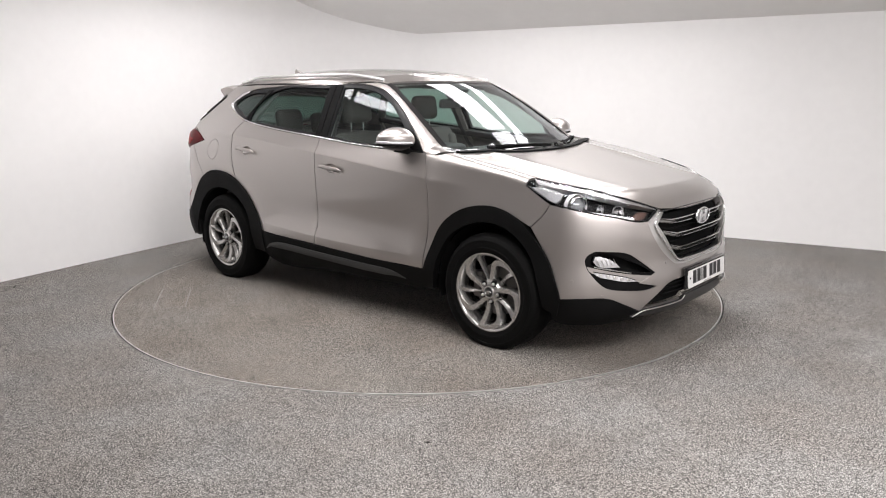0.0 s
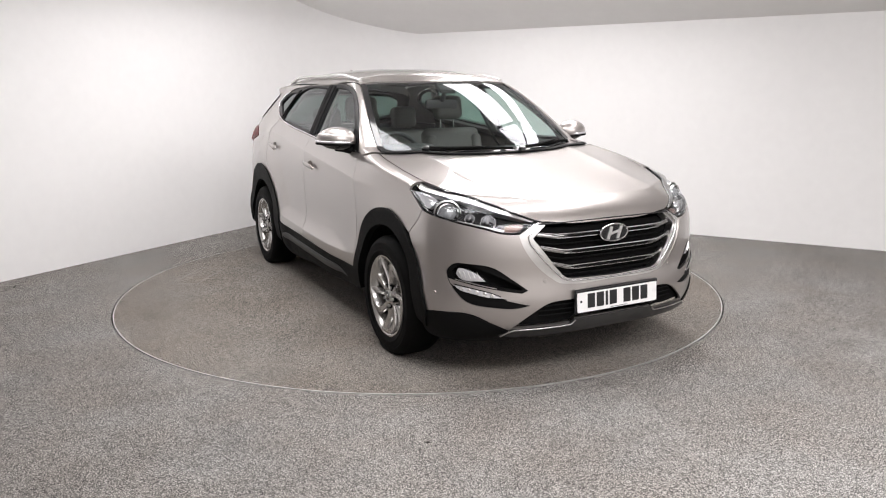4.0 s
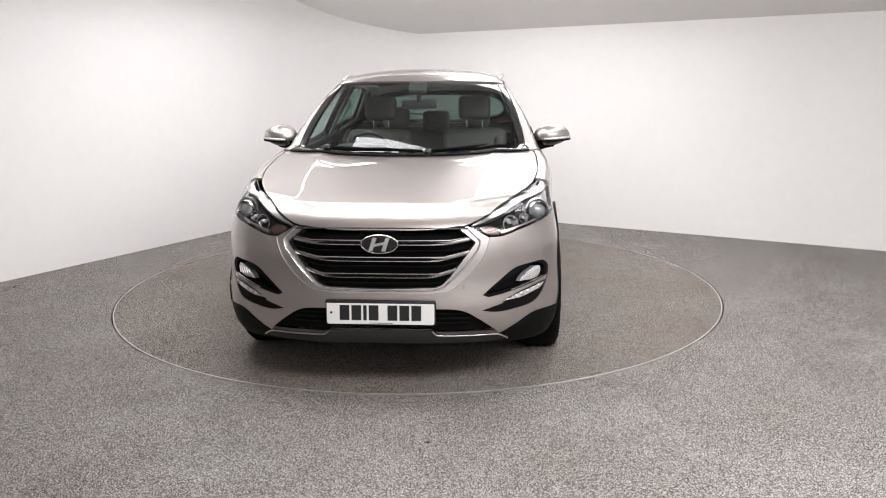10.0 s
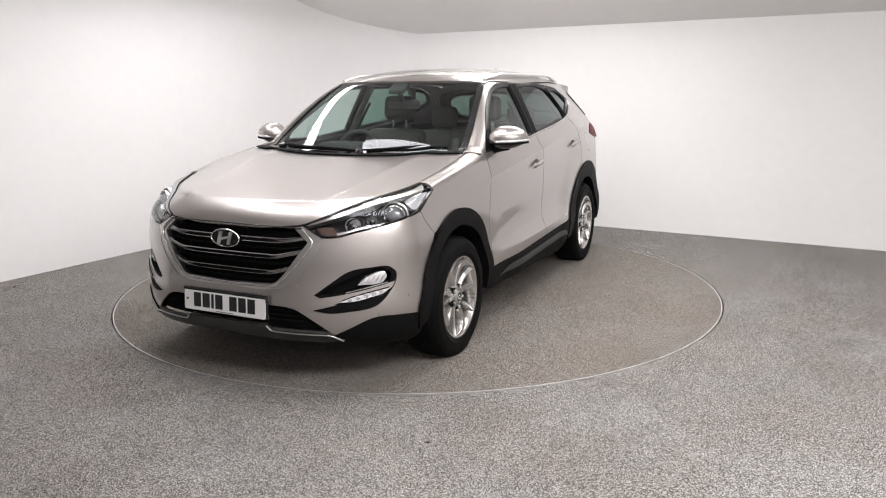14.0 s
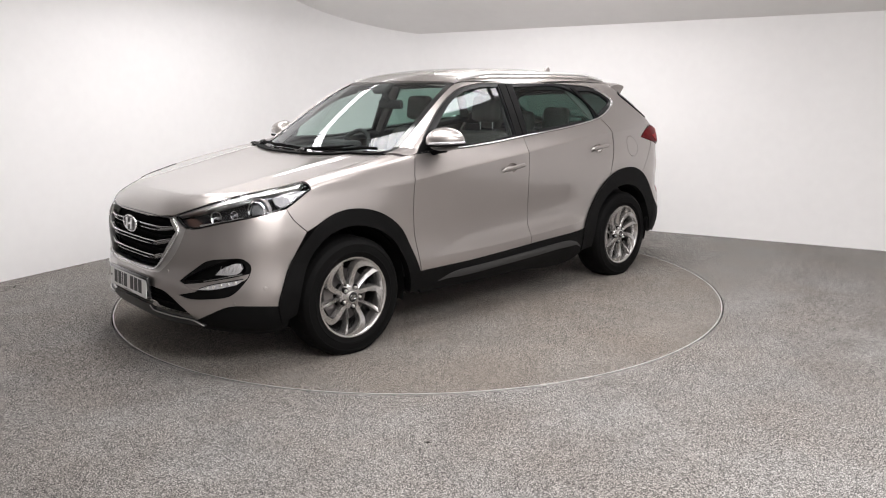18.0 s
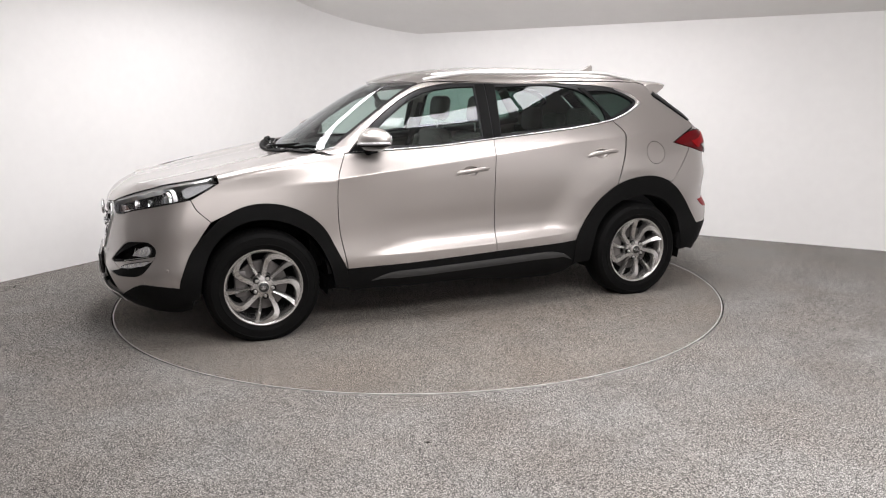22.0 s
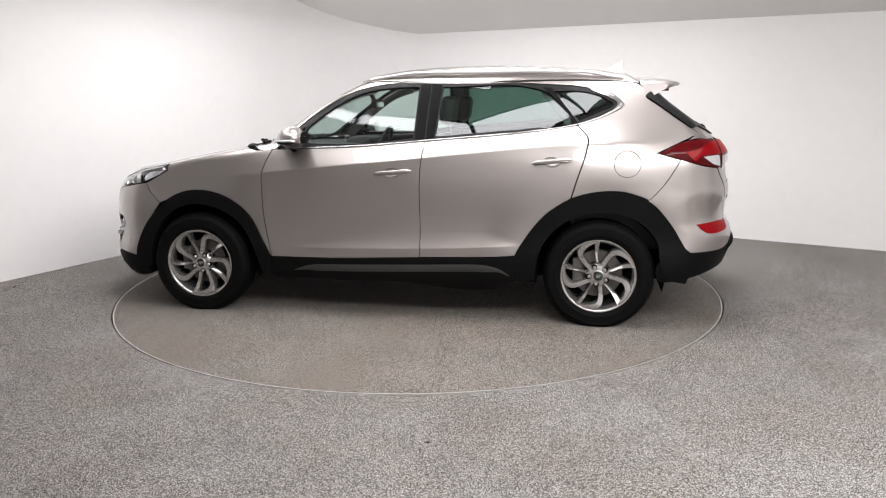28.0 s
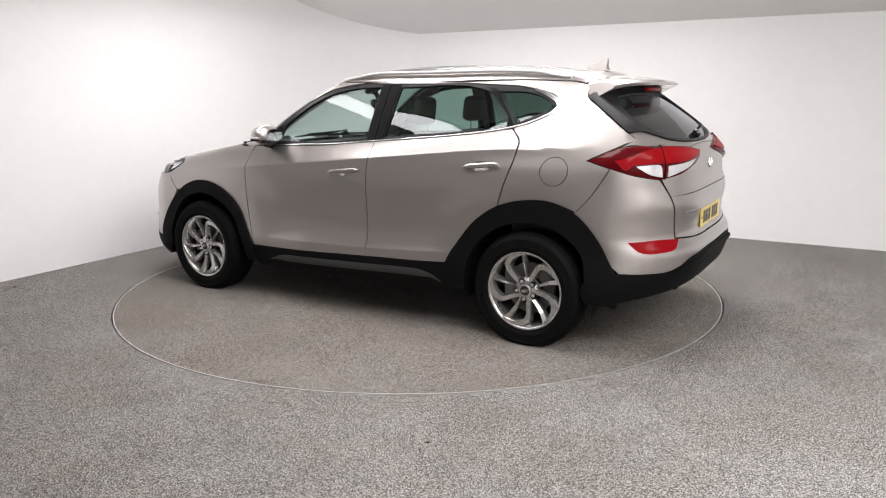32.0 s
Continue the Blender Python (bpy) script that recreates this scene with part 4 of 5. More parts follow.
    both("sill_trim", [(0.818, 0.386, 1), (0.584, 0.387), (0.221, 0.397), (-0.214, 0.413), (-0.709, 0.432), (-0.812, 0.439, 1), (-0.86, 0.30, 1), (-0.80, 0.262), (0, 0.245), (0.80, 0.245, 1)], chart_side, PLASTIC, car, off=0.004, thick=0.03, label="matt black sill cladding")
    rails("sill_strip", [(0.66, 0.300), (0.55, 0.322), (0.2, 0.333), (-0.2, 0.345), (-0.60, 0.357), (-0.70, 0.350), (-0.78, 0.312)], chart_side, material("grey_sill", (0.05, 0.05, 0.05), rough=0.45, metal=0.4, noise_scale=8, vary=0.08), 0.05, 0.014, off=0.006, n=40, taper=True, label="grey satin side skirt insert")
    # bonnet, roof, windscreen
    patch("bonnet", mirrored([(2.165, 0.0), (2.152, 0.28), (2.126, 0.398, 1)] + [(a, b - 0.004) for a, b in HOOD_EDGE[1:-1]] + [(0.99, 0.772, 1), (1.00, 0.70), (1.085, 0.45), (1.130, 0.2), (1.142, 0.0)]), chart_top, PAINT, car, res=0.02, label="champagne metallic bonnet")
    patch("roof", mirrored([(0.348, 0.0), (0.312, 0.30), (0.225, 0.586, 1)] + roof_line(0.12, -1.52, 12, 0.004) + [(-1.555, 0.573, 1), (-1.575, 0.3), (-1.585, 0.0)]), chart_top, PAINT, car, res=0.035)
    edge = [(0.352, 0.0), (0.317, 0.30), (0.228, 0.588, 1)] + roof_line(0.30, 0.92, 9, 0.004) + [(0.952, 0.746, 1), (1.03, 0.60), (1.10, 0.35), (1.135, 0.0)]
    glass = [(0.315, 0.0), (0.284, 0.28), (0.215, 0.545)] + roof_line(0.30, 0.84, 8, 0.040) + [(0.905, 0.68), (0.970, 0.55), (1.035, 0.3), (1.062, 0.0)]
    patch("windscreen_border", mirrored(edge), chart_top, BLACK, car, off=-0.005, thick=0.02, holes=[mirrored(glass)], res=0.05, label="black ceramic border of the windscreen")
    patch("windscreen", mirrored(glass), chart_top, GLASS, car, off=-0.012, thick=0, res=0.03, fit=even_surface(mirrored(glass), chart_top, 4)).visible_shadow = False


def front_end():
    # bumper skin in one piece with the corners, open for grille, fog lamps and intake
    half = [(0, 0.516, 1), (15.7, 0.517), (18.5, 0.525), (20.6, 0.549), (25.9, 0.637), (29.1, 0.733), (29.9, 0.774, 1), (32.5, 0.773), (40.1, 0.801), (48.8, 0.831), (57.9, 0.861)] + moved(WING_GAP[::-1], -0.12, -0.001, (-1,)) + [(61, 0.62), (58.5, 0.50), (57, 0.362, 1), (50, 0.378), (42, 0.375), (37, 0.335), (31.8, 0.288, 1), (15.2, 0.312, 1), (13.9, 0.335, 1), (0, 0.337, 1)]
    bumper = patch("front_bumper", mirrored(half, 0), chart_nose, PAINT, car, holes=[mirrored(INTAKE, 0), FOG, upright(FOG, -1)], gap=0.012, res=0.03, label="champagne front bumper skin")
    patch("intake_mesh", mirrored(INTAKE, 0), chart_nose, MATT, bumper, off=-0.03, thick=0)
    for z in (0.36, 0.385, 0.41):
        rail("intake_slat", [(-24, z), (0, z + 0.005), (24, z)], chart_nose, MATT, 0.006, 0.014, -0.018, bumper)
    patch("chin_spoiler", mirrored([(0, 0.318, 1), (15, 0.312), (31.8, 0.286), (37, 0.332), (42, 0.372), (50, 0.375), (57, 0.36, 1), (58, 0.25), (45, 0.215), (20, 0.225), (0, 0.225, 1)], 0), chart_nose, PLASTIC, car, off=0.005, thick=0.02, label="matt black chin of the bumper")
    skid = material("grey_skid_plate", (0.05, 0.049, 0.048), rough=0.4, metal=0.5, noise_scale=8, vary=0.08)
    patch("skid_plate", mirrored([(0, 0.336, 1), (13.8, 0.335, 1), (15.4, 0.311, 1), (26, 0.306), (31.2, 0.301, 1), (35.0, 0.268, 1), (30, 0.264), (20, 0.266), (0, 0.268, 1)], 0), chart_nose, skid, car, off=0.012, thick=0.012, label="grey satin skid plate")
    rails("skid_edge", [(13.9, 0.334), (15.3, 0.313), (16.5, 0.311), (24, 0.307), (30.6, 0.302), (31.6, 0.298), (34.6, 0.270)], chart_nose, SATIN, 0.007, 0.006, off=0.016)
    # grille
    grille = patch("grille", mirrored(GRILLE, 0), chart_nose, MATT, car, off=-0.05, thick=0, label="black grille with three bright bars")
    rim = [(0, 0.526), (12.0, 0.529), (15.1, 0.532), (17.0, 0.543), (18.8, 0.568), (24.0, 0.666), (27.0, 0.742), (27.2, 0.756), (26.7, 0.772), (24.4, 0.815)]
    frame_half = GRILLE
    out = [(0, 0.8225, 1), (23.2, 0.822), (24.4, 0.830, 1), (29.8, 0.772, 1), (29.1, 0.732), (26.1, 0.638), (20.7, 0.547), (18.5, 0.525), (15.7, 0.516), (0, 0.515, 1)]
    patch("grille_surround", mirrored(out, 0), chart_nose, SATIN, grille, off=-0.004, thick=0.04, holes=[mirrored(frame_half, 0)], gap=0.012, label="satin silver grille surround")
    rail("surround_edge", [(-u, v) for u, v in reversed(rim[1:])] + rim, chart_nose, CHROME, 0.009, 0.010, 0.001, grille, n=90)
    rail("grille_lip", [(-24.5, 0.819), (-12, 0.823), (0, 0.824), (12, 0.823), (24.5, 0.819)], chart_nose, BLACK, 0.010, 0.01, -0.004, grille)
    for top, kink, span, rise in ((0.758, 19.2, 24.6, 0.015), (0.679, 17.2, 24.2, 0.029), (0.599, 15.7, 20.6, 0.025)):
        run = np.linspace(-span, span, 45)
        bar = lambda us, dz: [(float(u), float(top + dz + rise * max(0.0, (abs(u) - kink) / (span - kink)))) for u in us]
        rail("grille_bar", bar(run, 0), chart_nose, DARK_SATIN, 0.020, 0.018, -0.022, grille, 90, square=True, label="satin silver bar")
        rail("bar_slot", bar(np.linspace(-kink, kink, 25), -0.001), chart_nose, MATT, 0.011, 0.008, -0.0125, grille, 50, taper=True)
        rail("bar_edge", bar(run, 0.010), chart_nose, CHROME, 0.010, 0.018, -0.009, grille, 90, taper=True, label="thin chrome edge")
        rail("bar_edge", bar(np.linspace(-kink, kink, 25), -0.010), chart_nose, CHROME, 0.006, 0.014, -0.011, grille, 50, taper=True)
        rail("grille_slat", bar(run * 0.94, -0.040), chart_nose, MATT, 0.008, 0.02, -0.034, grille, 60)
    # badge: an oval ring with a slanted double stroke
    c = on_body(chart_nose, [0.0], [0.752])[0] + (0.004, 0, 0)
    m = Matrix.Translation(c) @ Matrix.Rotation(radians(90), 4, "Y") @ Matrix.Rotation(radians(90), 4, "Z")
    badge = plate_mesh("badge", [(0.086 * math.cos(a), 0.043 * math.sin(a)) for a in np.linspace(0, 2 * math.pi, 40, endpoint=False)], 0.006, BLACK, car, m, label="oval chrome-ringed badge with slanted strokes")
    ring = np.array([(0.004, 0.088 * math.cos(a), 0.044 * math.sin(a)) for a in np.linspace(0, 2 * math.pi, 48, endpoint=False)]) + c
    sweep("ring", ring, CHROME, badge, 0.009, 0.012, True, np.tile((1.0, 0, 0), (48, 1)))
    for x0 in (-0.036, 0.026):
        plate_mesh("stroke", [(x0 - 0.016, -0.031), (x0 + 0.002, -0.033), (x0 + 0.024, 0.031), (x0 + 0.006, 0.033)], 0.012, BADGE, badge, m)
    plate_mesh("stroke", [(-0.036, -0.014), (0.030, 0.002), (0.038, 0.016), (-0.028, 0.0)], 0.011, BADGE, badge, m)
    # number plate
    px = float(on_body(chart_nose, [0.0], [0.43])[0][0])
    holder = box("plate_holder", (0.02, 0.535, 0.125), (px + 0.004, 0.004, 0.4255), BLACK, car, 0.006, turn=(0, 4, 0))
    number_plate(car, PLATE_W, pose(px + 0.0165, 0.004, 0.426, 90, 0, 90) @ Matrix.Rotation(radians(-4), 4, "X"), "white number plate with black characters")
    for f in (1, -1):
        for u, z in ((22.6, 0.540), (44.0, 0.39), (52.5, 0.47)):
            p = on_body(chart_nose, [u], [z])[0] * (1, f, 1)
            n = gradient(p[None])[0]
            m2 = Matrix.Translation(p) @ Vector((0, 1, 0)).rotation_difference(Vector(n)).to_matrix().to_4x4()
            lathe("parking_sensor", [(0.0, 0.003), (0.008, 0.003), (0.0095, 0.001), (0.0095, -0.004)], PAINT, bumper, 20, m=m2)


def number_plate(parent, mat, m, label):
    """A plate 520 x 111 mm; each character is a plain black bar."""
    w, h = 0.26, 0.0555
    poly = []
    for cx, cy, a0 in ((w - 0.01, h - 0.01, 0), (-w + 0.01, h - 0.01, 90), (-w + 0.01, -h + 0.01, 180), (w - 0.01, -h + 0.01, 270)):
        poly += [(cx + 0.01 * math.cos(radians(a0 + k * 30)), cy + 0.01 * math.sin(radians(a0 + k * 30))) for k in range(4)]
    plate = plate_mesh("number_plate", poly, 0.004, mat, parent, m, label=label)
    x = -0.197
    for k, wide in enumerate((0.047, 0.047, 0.016, 0.047, 0, 0.047, 0.047, 0.047)):
        if not wide:
            x += 0.033
            continue
        b = [(x, -0.037), (x + wide, -0.037), (x + wide, 0.037), (x, 0.037)]
        plate_mesh("character_bar", b, 0.0046, INK, plate, m)
        x += wide + 0.0105
    for sx, mt in ((-0.238, INK), (0.238, PLATE_W)):
        plate_mesh("screw_cap", [(sx + 0.006 * math.cos(a), 0.006 * math.sin(a)) for a in np.linspace(0, 2 * math.pi, 12, endpoint=False)], 0.007, mt, plate, m)
    plate_mesh("maker_line", [(-0.05, -0.0515), (0.06, -0.0515), (0.06, -0.0485), (-0.05, -0.0485)], 0.0045, INK, plate, m)
    return plate


def ring_at(name, p, n, profile, mat, parent, turns=28, label=""):
    m = Matrix.Translation(p) @ Vector((0, 1, 0)).rotation_difference(Vector(n)).to_matrix().to_4x4()
    return lathe(name, profile, mat, parent, turns, label, m)


def front_lamps():
    for f in (False, True):
        s = -1 if f else 1
        lamp = patch("headlamp", LAMP, chart_nose, material("lamp_inner", (0.010, 0.010, 0.011), rough=0.5, spec=0.15, noise_scale=20, vary=0.2) if not f else bpy.data.materials["lamp_inner"], car, off=-0.055, thick=0, flip=f, res=0.03, label="swept-back headlamp with a projector and bright upper blade")
        rail("housing_edge", [(25.2, 0.828), (28.0, 0.797), (29.9, 0.784), (32.5, 0.782), (40.1, 0.810), (48.8, 0.840), (57.5, 0.871), (62.8, 0.913), (66.8, 0.951)], chart_nose, BLACK, 0.010, 0.030, -0.016, lamp, 50, flip=f)
        rail("housing_edge", [(u, v + 0.001) for u, v in LAMP_TOP], chart_nose, BLACK, 0.007, 0.012, -0.003, lamp, 60, flip=f)
        patch("blade", [(*LAMP_TOP[0], 1)] + [(u, v - 0.002) for u, v in LAMP_TOP[1:]] + [(26.2, 0.831, 1), (34.3, 0.868), (41.9, 0.902), (50.0, 0.931), (57.0, 0.953), (63.4, 0.968, 1)], chart_nose, SATIN, lamp, off=-0.004, thick=0.03, flip=f, gap=0.012, res=0.02, label="bright chrome upper blade")
        patch("corner_reflector", [(66.3, 0.953, 1), (62.8, 0.960), (57.0, 0.944), (55.0, 0.925, 1), (57.6, 0.884), (62.3, 0.914)], chart_nose, CLEAR_LAMP, lamp, off=-0.02, thick=0.02, flip=f, res=0.02)
        patch("indicator", [(28.2, 0.824), (31.8, 0.836, 1), (34.4, 0.802), (31.6, 0.788), (29.4, 0.798)], chart_nose, AMBER, lamp, off=-0.03, thick=0.02, flip=f, res=0.02, label="amber indicator behind the lens")
        patch("lower_strip", [(33.5, 0.799, 1), (40, 0.821), (47, 0.845, 1), (46.5, 0.837), (40, 0.812), (34, 0.790, 1)], chart_nose, SATIN, lamp, off=-0.02, thick=0.02, flip=f, res=0.02)
        for u, z, r, mt in ((51.0, 0.887, 0.056, "p"), (43.9, 0.872, 0.026, "s"), (38.4, 0.852, 0.041, "s")):
            p = on_body(chart_nose, [u], [z], -0.045)[0] * (1, s, 1)
            n = np.array((0.93, 0.36 * s, 0.05))
            if mt == "p":
                proj = ring_at("projector", p, n, [(r, -0.02), (r, 0.016), (r * 0.93, 0.024), (r * 0.80, 0.018), (r * 0.78, 0.004)], CHROME, lamp, 36, "chrome ringed projector lens")
                ring_at("projector_lens", p, n, [(r * 0.78, 0.006), (r * 0.6, 0.02), (r * 0.3, 0.028), (0, 0.031)], material("projector_glass", (0.32, 0.33, 0.34), rough=0.06, coat=1.0, metal=0.3, noise_scale=15, vary=0.1) if not f else bpy.data.materials["projector_glass"], proj)
                ring_at("projector_ring", p, n, [(r * 1.25, -0.02), (r * 1.25, 0.004), (r * 1.16, 0.006), (r * 1.12, -0.02)], SATIN, proj, 36)
            else:
                bowl = ring_at("reflector_bowl", p, n, [(r, 0.012), (r * 0.92, 0.012), (r * 0.7, -0.008), (r * 0.3, -0.02), (0, -0.022)], CHROME, lamp, 9)
                ring_at("bulb", p, n, [(0.008, -0.02), (0.008, 0.0), (0.004, 0.008), (0, 0.009)], CLEAR_LAMP, bowl, 12)
        patch("lens", LAMP, chart_nose, LENS, lamp, off=0.001, thick=0, flip=f, res=0.04).visible_shadow = False
        # fog lamp pocket
        fog = patch("fog_lamp", FOG, chart_nose, MATT, car, off=-0.05, thick=0, flip=f, res=0.03, label="fog lamp pocket with a daytime light strip")
        patch("pocket_edge", FOG, chart_nose, PLASTIC, fog, off=-0.006, thick=0.045, flip=f, gap=0.012, res=0.03,
              holes=[[(29.0, 0.500), (38, 0.588), (45.4, 0.620), (47.6, 0.590), (47.0, 0.552, 1), (40, 0.530), (33, 0.508)]])
        patch("fog_lens", [(38.6, 0.540, 1), (40.0, 0.566), (43, 0.592), (46.0, 0.601), (46.6, 0.575), (45.8, 0.556)], chart_nose, CLEAR_LAMP, fog, off=-0.014, thick=0.03, flip=f, res=0.012, dome=0.006, label="clear ribbed fog lamp")
        for u in (40.0, 41.2, 42.4, 43.6, 44.8):
            rail("rib", [(u, 0.556), (u + 0.8, 0.588)], chart_nose, SATIN, 0.003, 0.004, -0.006, fog, 6, flip=f)
        patch("pocket_bar", [(26.5, 0.478, 1), (33, 0.494), (40, 0.516), (48.5, 0.550, 1), (47.9, 0.528), (42, 0.500), (36, 0.476), (33.4, 0.458), (26.0, 0.440, 1)], chart_nose, PAINT, fog, off=-0.002, thick=0.03, flip=f, res=0.025, label="body-coloured dividing bar")
        # bright line put in for the reflection along the bar's top edge
        rail("bar_glint", [(35.5, 0.508), (41, 0.528), (46.5, 0.548)], chart_nose, SATIN, 0.005, 0.006, -0.002, fog, 16, flip=f)
        rail("bar_gap", [(34.4, 0.470), (37, 0.487), (40, 0.5005), (46.8, 0.5245)], chart_nose, MATT, 0.004, 0.006, 0.004, fog, 20, flip=f)
        drl = patch("daytime_light", [(33.8, 0.462, 1), (36, 0.482), (40, 0.497), (46.6, 0.520, 1), (46.0, 0.506), (42, 0.482), (37, 0.464)], chart_nose, CLEAR_LAMP, fog, off=0.004, thick=0.02, flip=f, res=0.02, label="clear daytime light strip")
        for k in range(5):
            u = 36.6 + k * 2.0
            p = on_body(chart_nose, [u], [0.4745 + k * 0.0075], 0.005)[0] * (1, s, 1)
            n = gradient(p[None])[0]
            ring_at("led", p, n, [(0.009, -0.002), (0.009, 0.002), (0.006, 0.004), (0.005, 0.001), (0, 0.001)], SATIN, drl, 14)


def rear_end():
    gate = patch("tailgate", mirrored([(0, 1.150, 1), (10, 1.146), (24, 1.140), (33, 1.155), (37.0, 1.165), (39.9, 0.992, 1), (36.7, 0.897), (35.1, 0.821), (34.0, 0.706), (33.6, 0.665, 1), (20, 0.645), (0, 0.640, 1)], 0), chart_tail, PAINT, car, res=0.035)
    bumper = patch("rear_bumper", mirrored([(0, 0.633, 1), (20, 0.638), (34.2, 0.658, 1), (34.6, 0.706), (35.7, 0.821), (37.3, 0.897), (40.6, 0.987, 1), (49.3, 1.017), *moved(TAIL_GAP, -0.14), (60.5, 0.68), (55, 0.54), (52, 0.488, 1), (44.7, 0.487), (38, 0.491), (33.5, 0.512), (29, 0.545), (22, 0.560), (0, 0.565, 1)], 0), chart_tail, PAINT, car, res=0.022, label="champagne rear bumper skin")
    patch("rear_valance", mirrored([(0, 0.562, 1), (22, 0.557), (29, 0.542), (33.5, 0.509), (38, 0.488), (44.7, 0.484), (52.3, 0.484), (58, 0.472), (62, 0.40), (61, 0.31), (54, 0.315), (45, 0.345), (30, 0.385), (0, 0.395, 1)], 0), chart_tail, PLASTIC, car, off=0.004, thick=0.03, label="matt black lower rear bumper")
    rail("valance_lip", [(-36, 0.470), (-28, 0.505), (-20, 0.520), (0, 0.525), (20, 0.520), (28, 0.505), (36, 0.470)], chart_tail, PLASTIC, 0.03, 0.03, 0.006, bumper, 40, taper=True)
    # black strip laid on for the shade at the tailgate's recess edge
    rail("gate_crease_shade", [(-36.6, 0.897), (-20, 0.899), (0, 0.900), (20, 0.899), (36.6, 0.897)], chart_tail, MATT, 0.005, 0.003, 0.0005, gate, 40, taper=True)
    for f in (False, True):
        lamp = patch("tail_lamp", TAIL_LAMP, chart_tail, RED_DARK, car, off=0.004, thick=0.03, flip=f, res=0.025, dome=0.012, gap=0.012, label="wrap-round red tail lamp with a clear lower wedge")
        patch("light_guide", [(53.0, 1.088, 1), (49.5, 1.104), (45.5, 1.138), (40, 1.148), (24, 1.132), (12.5, 1.110, 1), (18, 1.092), (28, 1.078), (37.0, 1.074), (45, 1.074), (48.6, 1.066), (50.5, 1.040)], chart_tail, RED, lamp, off=0.017, thick=0.006, flip=f, res=0.02, gap=0.012, label="brighter red light guide")
        patch("clear_wedge", [(48.0, 1.062, 1), (44.5, 1.068), (40.9, 1.064), (40.4, 1.004, 1), (43.9, 1.017)], chart_tail, CLEAR_LAMP, lamp, off=0.018, thick=0.01, flip=f, res=0.02, label="clear reversing lamp wedge")
        patch("clear_wedge", [(38.2, 1.060, 1), (30, 1.068), (22, 1.078, 1), (27, 1.052), (33, 1.026), (38.4, 1.004, 1)], chart_tail, CLEAR_LAMP, lamp, off=0.018, thick=0.01, flip=f, res=0.02, label="clear reversing lamp wedge")
        rail("lamp_joint", [(39.4, 1.163), (39.3, 1.08), (39.5, 0.99)], chart_tail, MATT, 0.005, 0.008, 0.016, lamp, 20, flip=f)
        patch("reflector", [(49.7, 0.656, 1), (40, 0.664), (32.6, 0.655, 1), (35, 0.612), (39.9, 0.598), (46.8, 0.607)], chart_tail, RED, bumper, off=0.003, thick=0.012, flip=f, res=0.02, gap=0.012, label="red rear reflector")
        p = on_body(chart_tail, [38.0], [0.535])[0] * (1, -1 if f else 1, 1)
        ring_at("parking_sensor", p, gradient(p[None])[0], [(0.0, 0.003), (0.008, 0.003), (0.0095, 0.001), (0.0095, -0.004)], PAINT, bumper, 20)
    pane = [(0, 1.605, 1), (0.34, 1.600), (0.49, 1.585), (0.565, 1.530), (0.600, 1.440), (0.602, 1.345), (0.562, 1.275), (0.455, 1.205), (0.2, 1.152), (0, 1.143, 1)]
    as_back = lambda p: [(float(b), float(c + 0.49 * (a + 2.9) / 0.872 - 0.5)) for a, b, c in p]
    edge = [(b - 0.003, c) for b, c in as_back(on_body(chart_side, [-1.590, -1.627, -1.668, -1.714, -1.761, -1.815, -1.856], [1.427, 1.397, 1.367, 1.334, 1.300, 1.263, 1.235]))]
    low = [(0.650, 1.292), (0.600, 1.255), (0.49, 1.190), (0.35, 1.153), (0.2, 1.136), (0, 1.126)]
    full = [(0, 1.66, 1), (0.58, 1.66)] + edge + low[:-1] + [(0, 1.126, 1)]
    foot = as_back(on_body(chart_tail, [50.6, 44.0, 37.2, 33.0, 24.0, 10.0, 0.0], [1.164, 1.168, 1.168, 1.158, 1.143, 1.149, 1.153]))
    flank = [(b - 0.003, c) for b, c in as_back(on_body(chart_side, [-1.862, -1.900], [1.230, 1.203]))]
    patch("tailgate_top", mirrored([(0, 1.122, 1)] + [(u, v - 0.004) for u, v in reversed(low[:-1])] + [(*flank[0], 1), flank[1], (*foot[0], 1)] + foot[1:-1] + [(0, foot[-1][1], 1)], 0), chart_back, PAINT, gate, thick=0.012, res=0.022, gap=0.012, label="champagne strip of the tailgate under the rear screen")
    patch("rear_screen_border", mirrored(full, 0), chart_back, SCREEN_EDGE, gate, off=0.008, thick=0.02, holes=[mirrored(pane, 0)], res=0.04, label="gloss black rear screen border")
    patch("rear_screen", mirrored(pane, 0), chart_back, GLASS_BLACK, gate, off=-0.004, thick=0, res=0.05, fit=even_surface(mirrored(pane, 0), chart_back, 3), label="dark tinted rear screen").visible_shadow = False
    # spoiler over the rear screen
    n, verts, faces = 33, [], []
    reach = curve1([(0, -1.850), (0.3, -1.838), (0.45, -1.812), (0.54, -1.778), (0.585, -1.75), (0.606, -1.725)])
    tip = curve1([(0, 1.514), (0.5, 1.508), (0.57, 1.502), (0.606, 1.495)])
    for k in range(n):
        y = -0.606 + 1.212 * k / (n - 1)
        xr, zr = float(reach(abs(y))), float(tip(abs(y)))
        x0 = -1.548 - 0.02 * min(1, abs(y) / 0.6)
        p0 = on_body(chart_top, [x0], [max(-0.592, min(0.592, y))])[0]
        top0 = np.array((x0, p0[1], p0[2] + 0.004))
        end = np.array((xr, y, zr))
        row = [top0 + (end - top0) * s + np.array((0, 0, 0.012 * math.sin(math.pi * s))) for s in (0, 0.2, 0.4, 0.6, 0.8, 0.95)]
